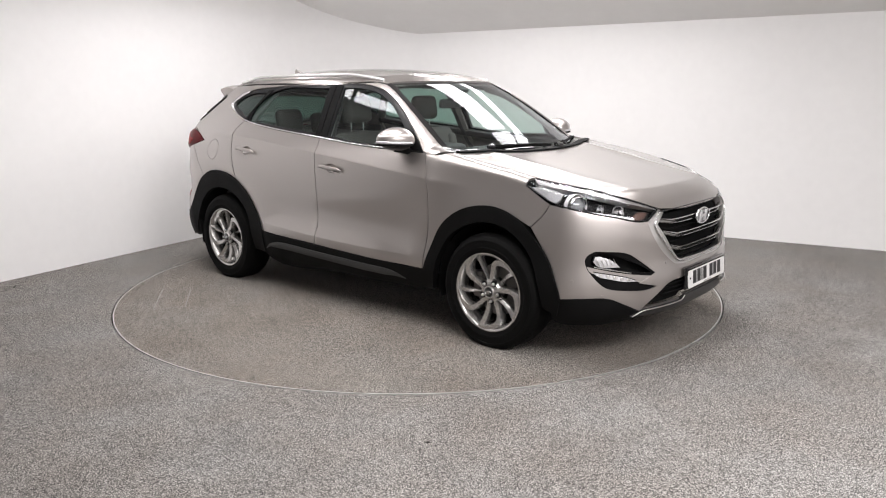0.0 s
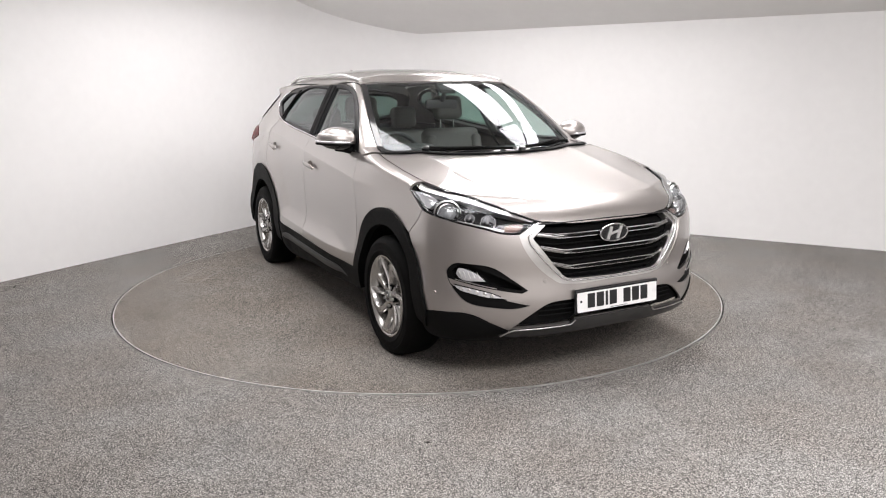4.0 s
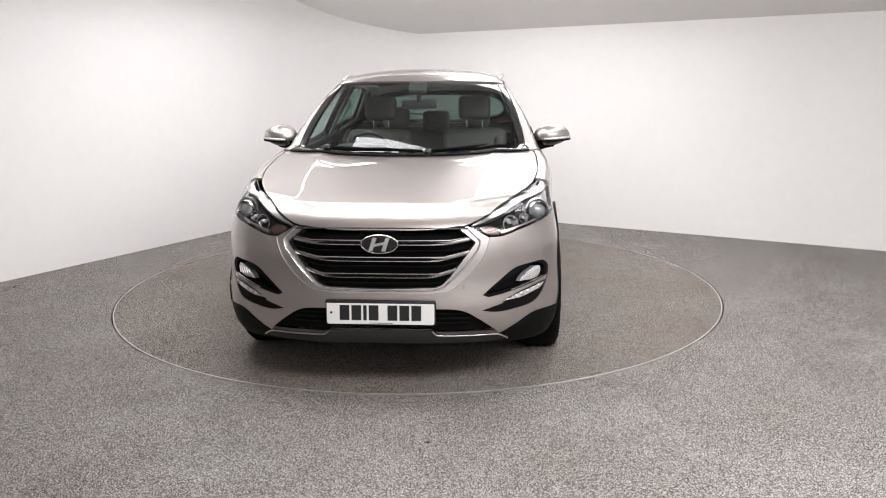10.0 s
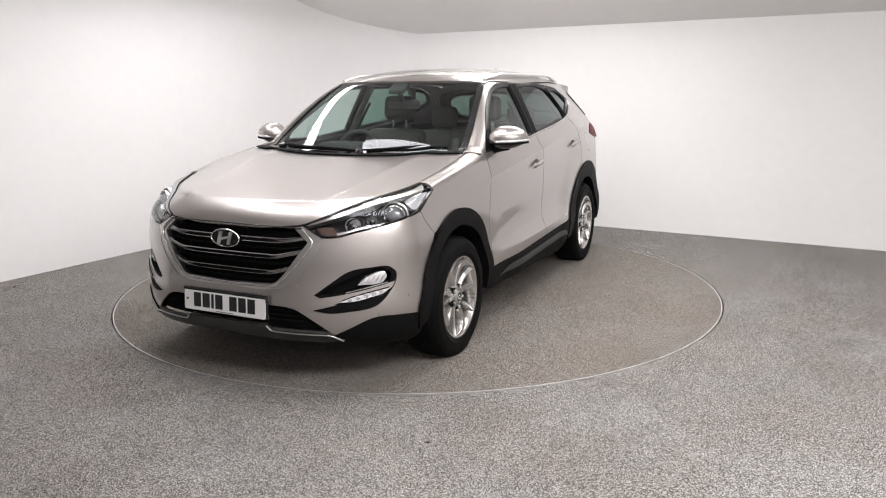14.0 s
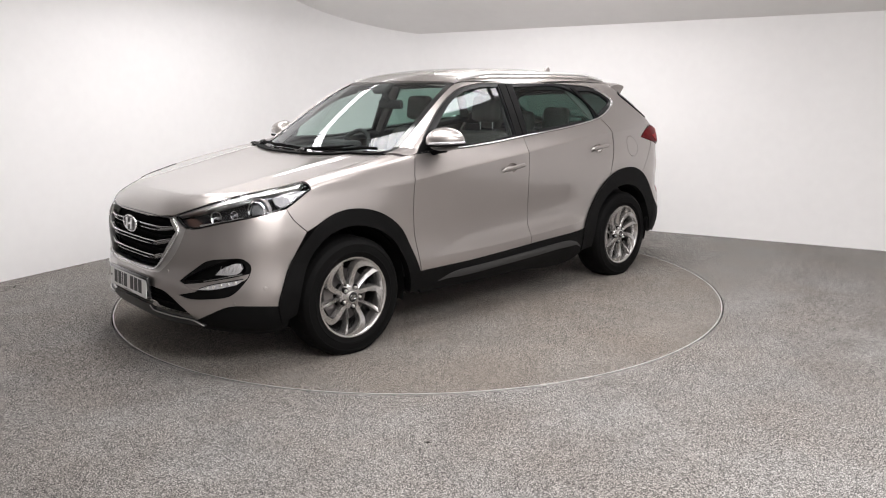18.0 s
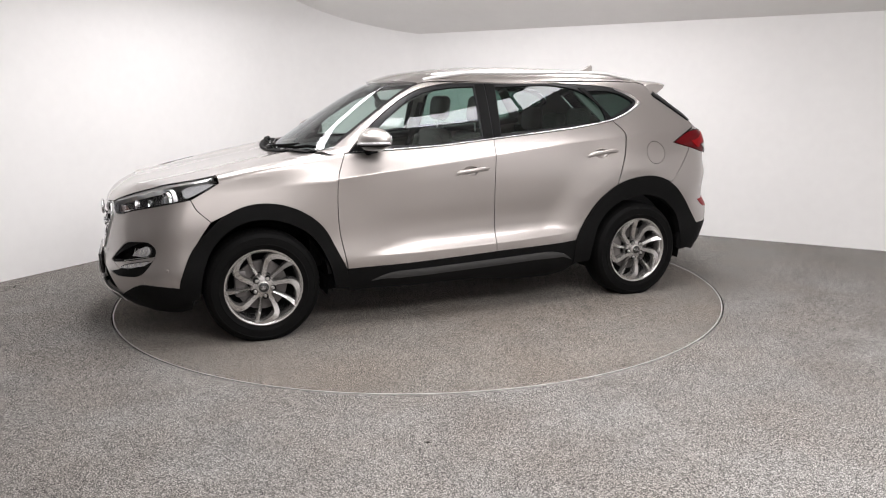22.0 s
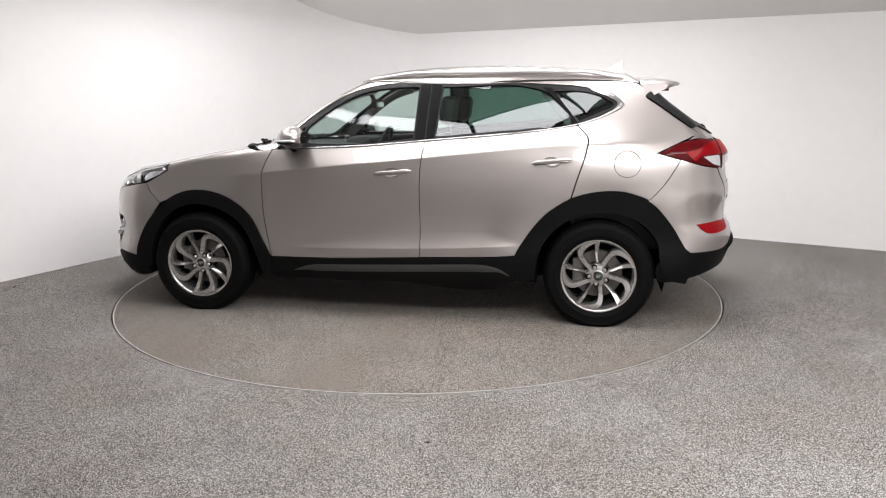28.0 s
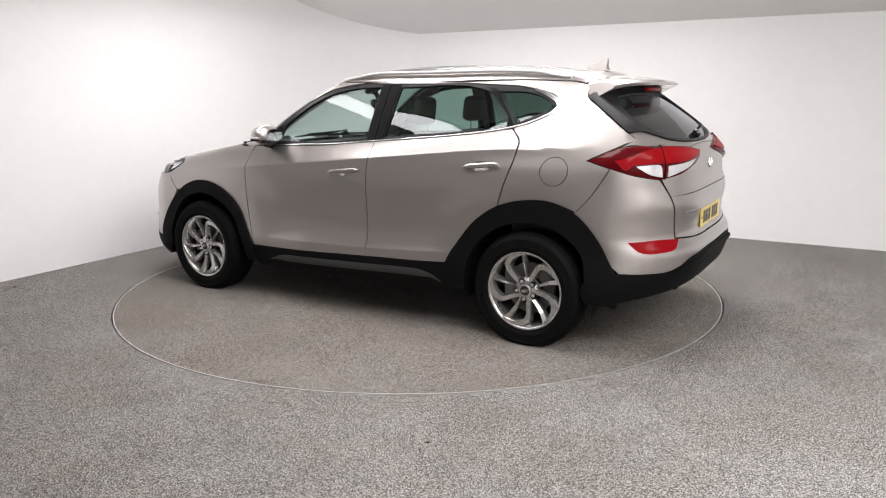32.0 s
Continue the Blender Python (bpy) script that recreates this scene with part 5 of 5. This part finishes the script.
        row += [end + (-0.004, 0, -0.008), end + (0.004, 0, -0.022)]
        deep = (abs(y) / 0.606) ** 4
        und = np.array((-1.625, y * (1 + 0.04 * deep), 1.468 - 0.050 * deep))
        row += [row[-1] + (und - row[-1]) * s for s in (0.3, 0.65, 1.0)]
        row.append(np.array((x0 - 0.004, p0[1] * (1 + 0.04 * deep), p0[2] - 0.05 - 0.03 * deep)))
        verts += row
    r = len(verts) // n
    for k in range(n - 1):
        for j in range(r):
            q = (j + 1) % r
            faces.append((k * r + j, k * r + q, (k + 1) * r + q, (k + 1) * r + j))
    faces += [tuple(range(r)), tuple(range((n - 1) * r, n * r))[::-1]]
    bm = bmesh.new()
    vs = [bm.verts.new(v) for v in verts]
    for f in faces:
        bm.faces.new([vs[i] for i in f])
    sp = part("spoiler", bm, PAINT, gate, "champagne roof spoiler", 38)
    box("brake_light", (0.03, 0.30, 0.022), (-1.775, 0, 1.466), RED, sp, 0.006, "high red brake light")
    # wiper, badge, lettering bars, plate
    w0 = on_body(chart_back, [-0.02], [1.185], 0.02)[0]
    w1 = on_body(chart_back, [-0.36], [1.245], 0.022)[0]
    wiper = sweep("rear_wiper", [w0, (w0 * 0.6 + w1 * 0.4), w1], MATT, gate, 0.02, 0.022, taper=True)
    ring_at("wiper_pivot", w0 - (0.0, 0, 0.012), (-0.7, 0, 0.7), [(0.026, -0.01), (0.026, 0.012), (0.02, 0.02), (0, 0.022)], BLACK, wiper, 20)
    c = on_body(chart_tail, [0.0], [1.035])[0]
    m = Matrix.Translation(c) @ Matrix.Rotation(radians(-90), 4, "Y") @ Matrix.Rotation(radians(-90), 4, "Z")
    badge = plate_mesh("badge", [(0.052 * math.cos(a), 0.027 * math.sin(a)) for a in np.linspace(0, 2 * math.pi, 32, endpoint=False)], 0.005, BLACK, gate, m, label="oval chrome badge")
    ring = np.array([(-0.004, 0.053 * math.cos(a), 0.028 * math.sin(a)) for a in np.linspace(0, 2 * math.pi, 40, endpoint=False)]) + c
    sweep("ring", ring, CHROME, badge, 0.008, 0.010, True, np.tile((-1.0, 0, 0), (40, 1)))
    for x0 in (-0.020, 0.018):
        plate_mesh("stroke", [(x0 - 0.010, -0.020), (x0 + 0.002, -0.021), (x0 + 0.012, 0.020), (x0 + 0.002, 0.021)], 0.009, CHROME, badge, m)
    for k in range(7):
        rail("letter_bar", [(29.6 - k * 1.35, 0.792), (28.9 - k * 1.35, 0.792)], chart_tail, CHROME, 0.022, 0.005, 0.002, gate, 4)
    px = float(on_body(chart_tail, [0.0], [0.72])[0][0])
    number_plate(gate, PLATE_Y, pose(px - 0.004, 0, 0.725, 90, 0, -90), "yellow rear number plate with black characters")
    box("exhaust_tip", (0.12, 0.10, 0.05), (-2.00, -0.48, 0.335), material("exhaust_steel", (0.25, 0.24, 0.23), rough=0.4, metal=0.9, noise_scale=20, vary=0.2), car, 0.018)
    box("tow_bracket", (0.10, 0.05, 0.04), (-2.06, 0.50, 0.365), MATT, car, 0.012)


def roof_fittings():
    for s in (1, -1):
        xs = np.linspace(0.18, -1.46, 44)
        ys = ROOF_EDGE(xs) - 0.025
        base = on_body(chart_top, xs, ys)
        t = np.linspace(0, 1, 44)
        lift = 0.024 * step(0, 0.20, t) * step(1, 0.84, t) + 0.004
        path = base + np.stack([0 * xs, 0 * xs, lift], -1)
        sweep("roof_rail", path * (1, s, 1), RAIL, car, 0.026, 0.022, label="satin silver roof rail", sides=12)
        ditch = on_body(chart_top, np.linspace(0.2, -1.53, 40), ROOF_EDGE(np.linspace(0.2, -1.53, 40)))
        sweep("roof_ditch", ditch * (1, s, 1) + (0, 0, -0.003), MATT, car, 0.006, 0.004)
    # aerial fin
    b = on_body(chart_top, [-1.42], [0.0])[0]
    prof = [(0.13, 0.0), (0.06, 0.022), (0.0, 0.045), (-0.035, 0.068), (-0.06, 0.074), (-0.066, 0.06), (-0.058, 0.03), (-0.07, 0.0)]
    bm = bmesh.new()
    rings = []
    for w in (-1, 0, 1):
        rings.append([bm.verts.new((b[0] + x * (1 if w == 0 else 0.96), w * 0.030 * (1 - z / 0.085) ** 0.7, b[2] - 0.006 + z * (1 if w == 0 else 0.97))) for x, z in prof])
    for a, c in zip(rings, rings[1:]):
        for k in range(len(prof)):
            q = (k + 1) % len(prof)
            bm.faces.new((a[k], a[q], c[q], c[k]))
    bm.faces.new(rings[0]); bm.faces.new(rings[-1][::-1])
    part("aerial_fin", bm, PAINT, car, "champagne shark-fin aerial", 60)


def mirrors():
    for s in (1, -1):
        m = pose(0.612, 0.912 * s, 1.172, 0, 0, 0)
        bm = bmesh.new()
        bmesh.ops.create_uvsphere(bm, u_segments=32, v_segments=20, radius=1)
        for v in bm.verts:
            x, y, z = v.co
            out = y * s
            hgt = 0.079 - 0.012 * out
            xx = x * (0.108 if x > 0 else 0.078)
            v.co = (xx - 0.02 * out, y * 0.120, (z if z > 0 else z * 0.85) * hgt + 0.006 * out)
            if x < 0:
                v.co.x = max(v.co.x, -0.070)
        low = [f for f in bm.faces]
        bmesh.ops.transform(bm, verts=bm.verts, matrix=m)
        cap = bm.copy()
        for b2, keep_top in ((cap, True), (bm, False)):
            kill = [f for f in b2.faces if ((f.calc_center_median().z - (1.172 - 0.026)) > 0) != keep_top]
            bmesh.ops.delete(b2, geom=kill, context="FACES")
        mirror = part("wing_mirror", bm, BLACK, car, "door mirror with a champagne cap and black base", 60)
        part("cap", cap, PAINT, mirror, "champagne mirror cap", 60)
        ang = np.linspace(-0.5, 1.9, 20)
        path = np.array([(0.612 + 0.107 * math.cos(a) - 0.02 * math.sin(a), s * (0.912 + 0.122 * math.sin(a)), 1.157 + 0.006 * math.sin(a)) for a in ang])
        sweep("indicator_strip", path, CLEAR_LAMP, mirror, 0.014, 0.016, label="clear indicator strip", taper=True)
        sweep("trim_line", path + (0, 0, -0.014), MATT, mirror, 0.008, 0.012, taper=True)
        sweep("arm", [(0.65, 0.79 * s, 1.098), (0.645, 0.83 * s, 1.106), (0.635, 0.87 * s, 1.118), (0.62, 0.92 * s, 1.126)], PLASTIC, mirror, 0.055, 0.045, normals=np.tile((1.0, 0, 0), (4, 1)), sides=12)
        plate_mesh("mirror_glass", [(0.080 * math.cos(a), 0.046 * math.sin(a)) for a in np.linspace(0, 2 * math.pi, 28, endpoint=False)], 0.003, MIRROR, mirror, pose(0.542, 0.912 * s, 1.174, 90, 0, -90))
        patch("mirror_triangle", [(0.760, 1.106, 1), (0.632, 1.222, 1), (0.585, 1.236, 1), (0.598, 1.116, 1)], chart_side, PLASTIC, mirror, off=0.001, thick=0.008, flip=s < 0)


body_panels()
front_end()
front_lamps()
rear_end()
roof_fittings()
mirrors()
# ---------------------------------------------------------------- wheels, arches, underside
def wheel_parts(turn):
    """One alloy wheel, outer face towards +y: five broad hooked spokes and five slim ones, turned by so many degrees; the tyre stands flat on the ground."""
    w = new("wheel")
    w.parent = car
    tagged(w, "silver alloy wheel with hooked spokes and a road tyre")
    flat = -0.3265
    tyre = lathe("tyre", [(0.222, -0.02), (0.229, 0.004), (0.238, 0.009), (0.258, 0.0135), (0.260, 0.0155), (0.264, 0.0155), (0.266, 0.0138), (0.290, 0.015), (0.300, 0.0135), (0.303, 0.0150), (0.307, 0.0140), (0.312, 0.010), (0.322, 0.003), (0.328, -0.002),
                          (0.338, -0.018), (0.3415, -0.034), (0.343, -0.06), (0.343, -0.145), (0.339, -0.178), (0.325, -0.205), (0.28, -0.215), (0.222, -0.20)], RUBBER, w, 120, "black road tyre")
    lug = bmesh.new()
    lug.from_mesh(tyre.data)
    for k in range(64):
        a = 2 * math.pi * k / 64
        q = []
        for da, rr, hh in ((0, 0.329, -0.004), (0.058, 0.329, -0.004), (0.058, 0.3425, -0.034), (0, 0.3425, -0.034)):
            q.append(lug.verts.new(((rr + 0.0022) * math.cos(a + da), hh + 0.001, (rr + 0.0022) * math.sin(a + da))))
        lug.faces.new(q)
    for v in lug.verts:
        if v.co.z < flat + 0.03:
            v.co.y += 0.010 * math.sin(min(1.0, (flat + 0.03 - v.co.z) / 0.03) * math.pi / 2) * (1 if v.co.y > -0.1 else -1)
        v.co.z = max(v.co.z, flat)
    lug.to_mesh(tyre.data)
    lug.free()
    lathe("rim", [(0.200, -0.19), (0.202, -0.10), (0.206, -0.03), (0.213, -0.012), (0.2165, -0.004), (0.221, 0.005), (0.226, 0.008), (0.2325, 0.008), (0.2345, 0.003), (0.231, -0.012)], ALLOY, w, 96, "silver rim")
    lathe("brake_disc", [(0.05, -0.085), (0.15, -0.085), (0.152, -0.09), (0.152, -0.105), (0.05, -0.105)], ALLOY_DARK, w, 64, "grey steel brake disc")
    lathe("hub_backing", [(0.0, -0.07), (0.07, -0.07), (0.10, -0.11), (0.204, -0.15), (0.204, -0.16), (0.0, -0.16)], MATT, w, 48)
    box("caliper", (0.07, 0.05, 0.16), (0.125, -0.085, 0.02), ALLOY_DARK, w, 0.012)

    def spoke(a0, line, deep, tilt):
        """line: (radius, degrees clockwise from a0, half width, face height)."""
        t = np.cumsum([0] + [math.hypot(b[0] - a[0], radians(b[1] - a[1]) * a[0]) for a, b in zip(line, line[1:])])
        at = np.linspace(0, t[-1], 26)
        rr, dg, half, face = (curve1(list(zip(t, [q[k] for q in line])))(at) for k in range(4))
        an = np.radians(a0 - dg)
        mid = np.stack([-rr * np.cos(an), face, rr * np.sin(an)], -1)
        run = np.gradient(mid, axis=0)
        run[:, 1] = 0
        run = run / np.linalg.norm(run, axis=1, keepdims=True)
        side = np.stack([-run[:, 2], np.zeros(len(at)), run[:, 0]], -1)
        up = np.array((0.0, 1.0, 0.0))
        bm, rows = bmesh.new(), []
        for m, d, h in zip(mid, side, half):
            ch = min(0.0035, h * 0.4)
            rows.append([bm.verts.new(m + d * k * h + up * q) for k, q in ((-1.0, -0.007 - tilt), (-1 + ch / h, -tilt), (1 - ch / h, tilt * 0.3), (1.0, -0.006), (1.25, -deep), (-1.25, -deep))])
        for a, b in zip(rows, rows[1:]):
            for j in range(6):
                bm.faces.new((a[j], a[(j + 1) % 6], b[(j + 1) % 6], b[j]))
        bm.faces.new(rows[0]); bm.faces.new(rows[-1][::-1])
        part("spoke", bm, ALLOY, w, smooth=30)
    for k in range(5):
        a = turn + 72 * k
        spoke(a, [(0.040, -25, 0.0170, -0.018), (0.075, -23, 0.0155, -0.020), (0.110, -21, 0.0155, -0.018), (0.145, -19, 0.0170, -0.013), (0.172, -16, 0.0185, -0.007), (0.190, -10.5, 0.0195, -0.002),
                  (0.2030, -2, 0.0170, 0.002), (0.2105, 8, 0.0125, 0.005), (0.2160, 18, 0.0085, 0.0075), (0.2195, 25, 0.0060, 0.0085)], 0.045, 0.0)
        spoke(a, [(0.040, 23, 0.0140, -0.022), (0.070, 20.5, 0.0105, -0.025), (0.110, 19.5, 0.0110, -0.022), (0.150, 20, 0.0125, -0.015), (0.190, 21.5, 0.0145, -0.005), (0.224, 23.5, 0.0165, 0.005)], 0.040, 0.009)
        nut = radians(a)
        p = (-0.0575 * math.cos(nut), -0.017, 0.0575 * math.sin(nut))
        lathe("wheel_nut", [(0.0, 0.013), (0.006, 0.013), (0.0085, 0.010), (0.0085, -0.012)], SATIN, w, 8, m=Matrix.Translation(p))
        lathe("nut_seat", [(0.0180, -0.016), (0.0180, 0.002), (0.0155, 0.004), (0.0135, 0.0), (0.0, -0.002)], MATT, w, 20, m=Matrix.Translation(p))
    lathe("hub_face", [(0.0, -0.013), (0.040, -0.014), (0.062, -0.018), (0.073, -0.030), (0.076, -0.06)], ALLOY, w, 40)
    cap = lathe("centre_cap", [(0.0, 0.001), (0.022, 0.0005), (0.029, -0.003), (0.031, -0.014)], BLACK, w, 32, "black centre cap with a small silver mark")
    lathe("cap_edge", [(0.0295, -0.012), (0.0305, -0.001), (0.0325, -0.002), (0.0335, -0.014)], SATIN, w, 32)
    for q in (-0.006, 0.006):
        plate_mesh("cap_mark", [(q - 0.007, -0.010), (q, -0.010), (q + 0.006, 0.010), (q - 0.001, 0.010)], 0.0015, CHROME, w, pose(0, 0.0015, 0, -90, 0, 0))
    lathe("cap_ring", [(0.0185, 0.0012), (0.0200, 0.0030), (0.0215, 0.0012)], CHROME, w, 32, m=pose(0, 0, 0) @ Matrix.Diagonal((1, 1, 0.62, 1)))
    return w


def well(x, s):
    """The dark liner of a wheel arch."""
    bm, rows = bmesh.new(), []
    for y in (0.87 * s, 0.52 * s):
        rows.append([bm.verts.new((x + 0.405 * math.cos(a), y, 0.33 + 0.405 * math.sin(a))) for a in np.linspace(-0.25, math.pi + 0.25, 28)])
    for k in range(27):
        bm.faces.new((rows[0][k], rows[0][k + 1], rows[1][k + 1], rows[1][k]))
    bm.faces.new(rows[1])
    part("arch_liner", bm, MATT, car, "black wheel arch liner", 60)


def undercar():
    for x, turn in ((1.330, -82), (-1.335, -101)):
        wheel = wheel_parts(turn)
        wheel.matrix_basis = pose(x, 0.898, 0.327)
        copy_thing(wheel, pose(x, -0.898, 0.327, 0, 0, 180))
    for x in (1.335, -1.335):
        for s in (1, -1):
            well(x, s)
    box("underbody", (1.90, 1.58, 0.10), (0, 0, 0.29), MATT, car, 0.03, "black floor pan")
    box("engine_bay", (0.95, 1.02, 0.42), (1.55, 0, 0.54), MATT, car, 0.06, "dark engine bay")
    box("boot_floor", (0.95, 1.02, 0.25), (-1.55, 0, 0.42), MATT, car, 0.05, "dark boot floor")
    for f in (1, -1):
        box("side_inner", (1.86, 0.04, 0.62), (0, 0.795 * f, 0.66), TRIM, car, 0.01, "dark inner door trim")
    box("bulkhead", (0.08, 1.50, 0.62), (0.98, 0, 0.70), MATT, car, 0.02)
    box("rear_bulkhead", (0.05, 1.40, 0.60), (-1.98, 0, 0.75), MATT, car, 0.02)


undercar()
# ---------------------------------------------------------------- cabin seen through the glass
def seat(name, x, y, wide, back_z, label):
    """A seat: cushion, reclined backrest with bolsters and a headrest on two chrome posts."""
    root = new(name)
    root.parent = car
    tagged(root, label)
    box("cushion", (0.50, wide, 0.16), (x + 0.14, y, 0.62), LEATHER, root, 0.05, segments=3, turn=(0, -6, 0))
    box("backrest", (0.13, wide, back_z - 0.62), (x - 0.17, y, (0.62 + back_z) / 2 + 0.02), LEATHER, root, 0.055, segments=3, turn=(0, -13, 0))
    for f in (1, -1):
        box("bolster", (0.12, 0.09, (back_z - 0.70)), (x - 0.13, y + f * (wide / 2 - 0.05), (0.64 + back_z) / 2), LEATHER, root, 0.04, segments=3, turn=(0, -13, 0))
    return root


def headrest(root, x, y, z, wide=0.25):
    hr = box("headrest", (0.10, wide, 0.19), (x, y, z), LEATHER, root, 0.045, segments=3, turn=(0, -8, 0))
    for f in (1, -1):
        sweep("post", [(x + 0.0, y + f * 0.06, z - 0.20), (x, y + f * 0.06, z - 0.05)], CHROME, hr, 0.011, 0.011, normals=np.tile((1.0, 0, 0), (2, 1)))


def cabin():
    for y in (0.37, -0.37):
        s = seat("front_seat", -0.05, y, 0.50, 1.16, "stone leather front seat")
        headrest(s, -0.315, y, 1.335)
    b = seat("rear_bench", -0.90, 0.0, 1.26, 1.10, "stone leather rear bench")
    for y in (0.36, 0.0, -0.36):
        headrest(b, -1.145, y, 1.235 if y else 1.20, 0.24)
    # dashboard
    dash = box("dashboard", (0.62, 1.42, 0.26), (0.74, 0, 0.945), TRIM, car, 0.07, "dark dashboard top", segments=3)
    box("dash_lower", (0.30, 1.36, 0.36), (0.58, 0, 0.74), TRIM, dash, 0.05)
    box("binnacle", (0.22, 0.36, 0.10), (0.50, -0.37, 1.065), TRIM, dash, 0.04, segments=3)
    box("screen", (0.02, 0.20, 0.12), (0.44, 0.0, 1.00), BLACK, dash, 0.006)
    wheel = lathe("steering_wheel", [(0.175 + 0.016 * math.cos(a), 0.016 * math.sin(a)) for a in np.linspace(0, 2 * math.pi, 12)], TRIM, car, 48, "dark steering wheel", m=pose(0.36, -0.37, 1.02, 0, 0, 90) @ Matrix.Rotation(radians(-25), 4, "X"))
    box("wheel_hub", (0.05, 0.15, 0.13), (0.375, -0.37, 1.01), TRIM, wheel, 0.02, turn=(0, 25, 0))
    for f in (1, -1):
        box("wheel_spoke", (0.025, 0.14, 0.035), (0.37, -0.37 + f * 0.10, 1.01), TRIM, wheel, 0.01, turn=(0, 25, 0))
    # headliner, sensor housing and mirror
    x, y = np.meshgrid(np.linspace(-1.5, 0.22, 24), np.linspace(-0.53, 0.53, 12), indexing="ij")
    p = on_body(chart_top, x.ravel(), y.ravel(), -0.035)
    faces = [(i * 12 + j, i * 12 + j + 1, (i + 1) * 12 + j + 1, (i + 1) * 12 + j) for i in range(23) for j in range(11)]
    link_mesh("headliner", p, faces, HEADLINER, car, "pale grey headliner")
    s = on_body(chart_top, [0.36], [0.0], -0.06)[0]
    box("sensor_housing", (0.12, 0.13, 0.04), (s[0] + 0.02, 0, s[2] + 0.015), TRIM, car, 0.02, turn=(0, 30, 0))
    mirror = box("rear_view_mirror", (0.035, 0.25, 0.065), (0.29, 0, 1.375), TRIM, car, 0.016, "dark rear-view mirror", turn=(0, 8, 0))
    box("mirror_stem", (0.03, 0.03, 0.09), (0.33, 0, 1.43), TRIM, mirror, 0.01, turn=(0, 30, 0))
    box("mirror_face", (0.004, 0.225, 0.05), (0.2725, 0, 1.374), MIRROR, mirror, 0.001, turn=(0, 8, 0))
    for f in (False, True):
        # inner pillar covers
        gl = -0.045
        for pts in ([(0.15, 1.515), (0.30, 1.470), (0.45, 1.385), (0.60, 1.275), (0.76, 1.13)], [(-0.235, 1.52), (-0.225, 1.35), (-0.21, 1.16)], [(-0.98, 1.49), (-1.08, 1.37), (-1.17, 1.26)]):
            rail("pillar_cover", pts, chart_side, HEADLINER, 0.085, 0.03, gl, car, 16, flip=f)
        rail("window_sill", [(0.78, 1.085), (0.2, 1.11), (-0.228, 1.145), (-0.913, 1.205), (-1.2, 1.24)], chart_side, TRIM, 0.06, 0.05, -0.05, car, 24, flip=f)
        # seat belt
        rail("seat_belt", [(-0.23, 1.42), (-0.20, 1.2), (-0.16, 1.0)], chart_side, TRIM, 0.045, 0.004, -0.09, car, 10, flip=f)
    for f in (1, -1):
        box("boot_side", (0.85, 0.03, 0.70), (-1.58, 0.69 * f, 0.82), TRIM, car, 0.01, "dark boot side trim")
    box("boot_back", (0.03, 1.36, 0.70), (-1.99, 0, 0.80), TRIM, car, 0.01, "dark boot back trim")
    box("parcel_cover", (0.85, 1.34, 0.02), (-1.55, 0, 1.10), TRIM, car, 0.006, "dark luggage cover")


def wipers():
    base = lambda y: 1.135 - 0.16 * (np.abs(y) / 0.65) ** 2
    for y0, y1 in ((-0.50, 0.10), (0.14, 0.64)):
        ya = np.linspace(y0, y0 + (y1 - y0) * 0.72, 6)
        arm = sweep("wiper_arm", on_body(chart_top, base(ya) - np.linspace(0.0, 0.05, 6), ya, 0.034), MATT, car, 0.022, 0.016, label="black windscreen wiper", taper=True)
        yb = np.linspace(y0 + 0.02, y1, 12)
        sweep("wiper_blade", on_body(chart_top, base(yb) - 0.065 + 0.012 * np.linspace(-1, 1, 12) ** 2, yb, 0.010), MATT, arm, 0.014, 0.020)
        ring_at("wiper_pivot", on_body(chart_top, [base(y0)], [y0], 0.018)[0], (0.3, 0, 0.95), [(0.024, -0.012), (0.024, 0.012), (0.018, 0.02), (0, 0.022)], BLACK, arm, 18)
    ys = np.linspace(-0.74, 0.74, 40)
    x = 1.125 - 0.15 * (np.abs(ys) / 0.74) ** 2.2
    p = on_body(chart_top, x, ys, 0.004)
    sweep("cowl", p, PLASTIC, car, 0.060, 0.016, label="black plastic scuttle panel", sides=10)


cabin()
wipers()


# ---------------------------------------------------------------- marks on the carpet
def debris():
    for x, y, l, a in ((0.024, -2.746, 0.024, 12), (-3.138, 0.03, 0.03, 70), (-3.05, 0.58, 0.02, 10), (-2.95, 0.76, 0.015, 60), (-0.952, -2.796, 0.010, 40)):
        bm = bmesh.new()
        bmesh.ops.create_icosphere(bm, subdivisions=2, radius=1)
        for v in bm.verts:
            v.co = Vector((v.co.x * l / 2, v.co.y * l / 5, v.co.z * l / 6)) * (1 + 0.35 * noise.noise(v.co * 2.3 + Vector((x, y, 0))))
        bmesh.ops.transform(bm, verts=bm.verts, matrix=pose(x, y, l / 8, 0, 0, a))
        tagged(part("fluff", bm, DEBRIS, None, "small dark fluff lying on the carpet"), "small dark fluff lying on the carpet", "debris", "bits of fluff")


debris()


# ---------------------------------------------------------------- what moves
def motions():
    """The turntable carries the car round at an even pace."""
    start, pace, cx, cy = -43.0745, -5.3073, -0.0045, -0.0455
    rows_car, rows_table = [], []
    for k in range(129):
        t = k * 0.25
        turn = Matrix.Rotation(radians(start + pace * t), 4, "Z")
        rows_table.append((t, Matrix.Translation((*TURN_C, 0)) @ turn))
        rows_car.append((t, turn @ Matrix.Translation((-cx, -cy, 0))))
    walk(turntable, rows_table)
    walk(car, rows_car)


motions()
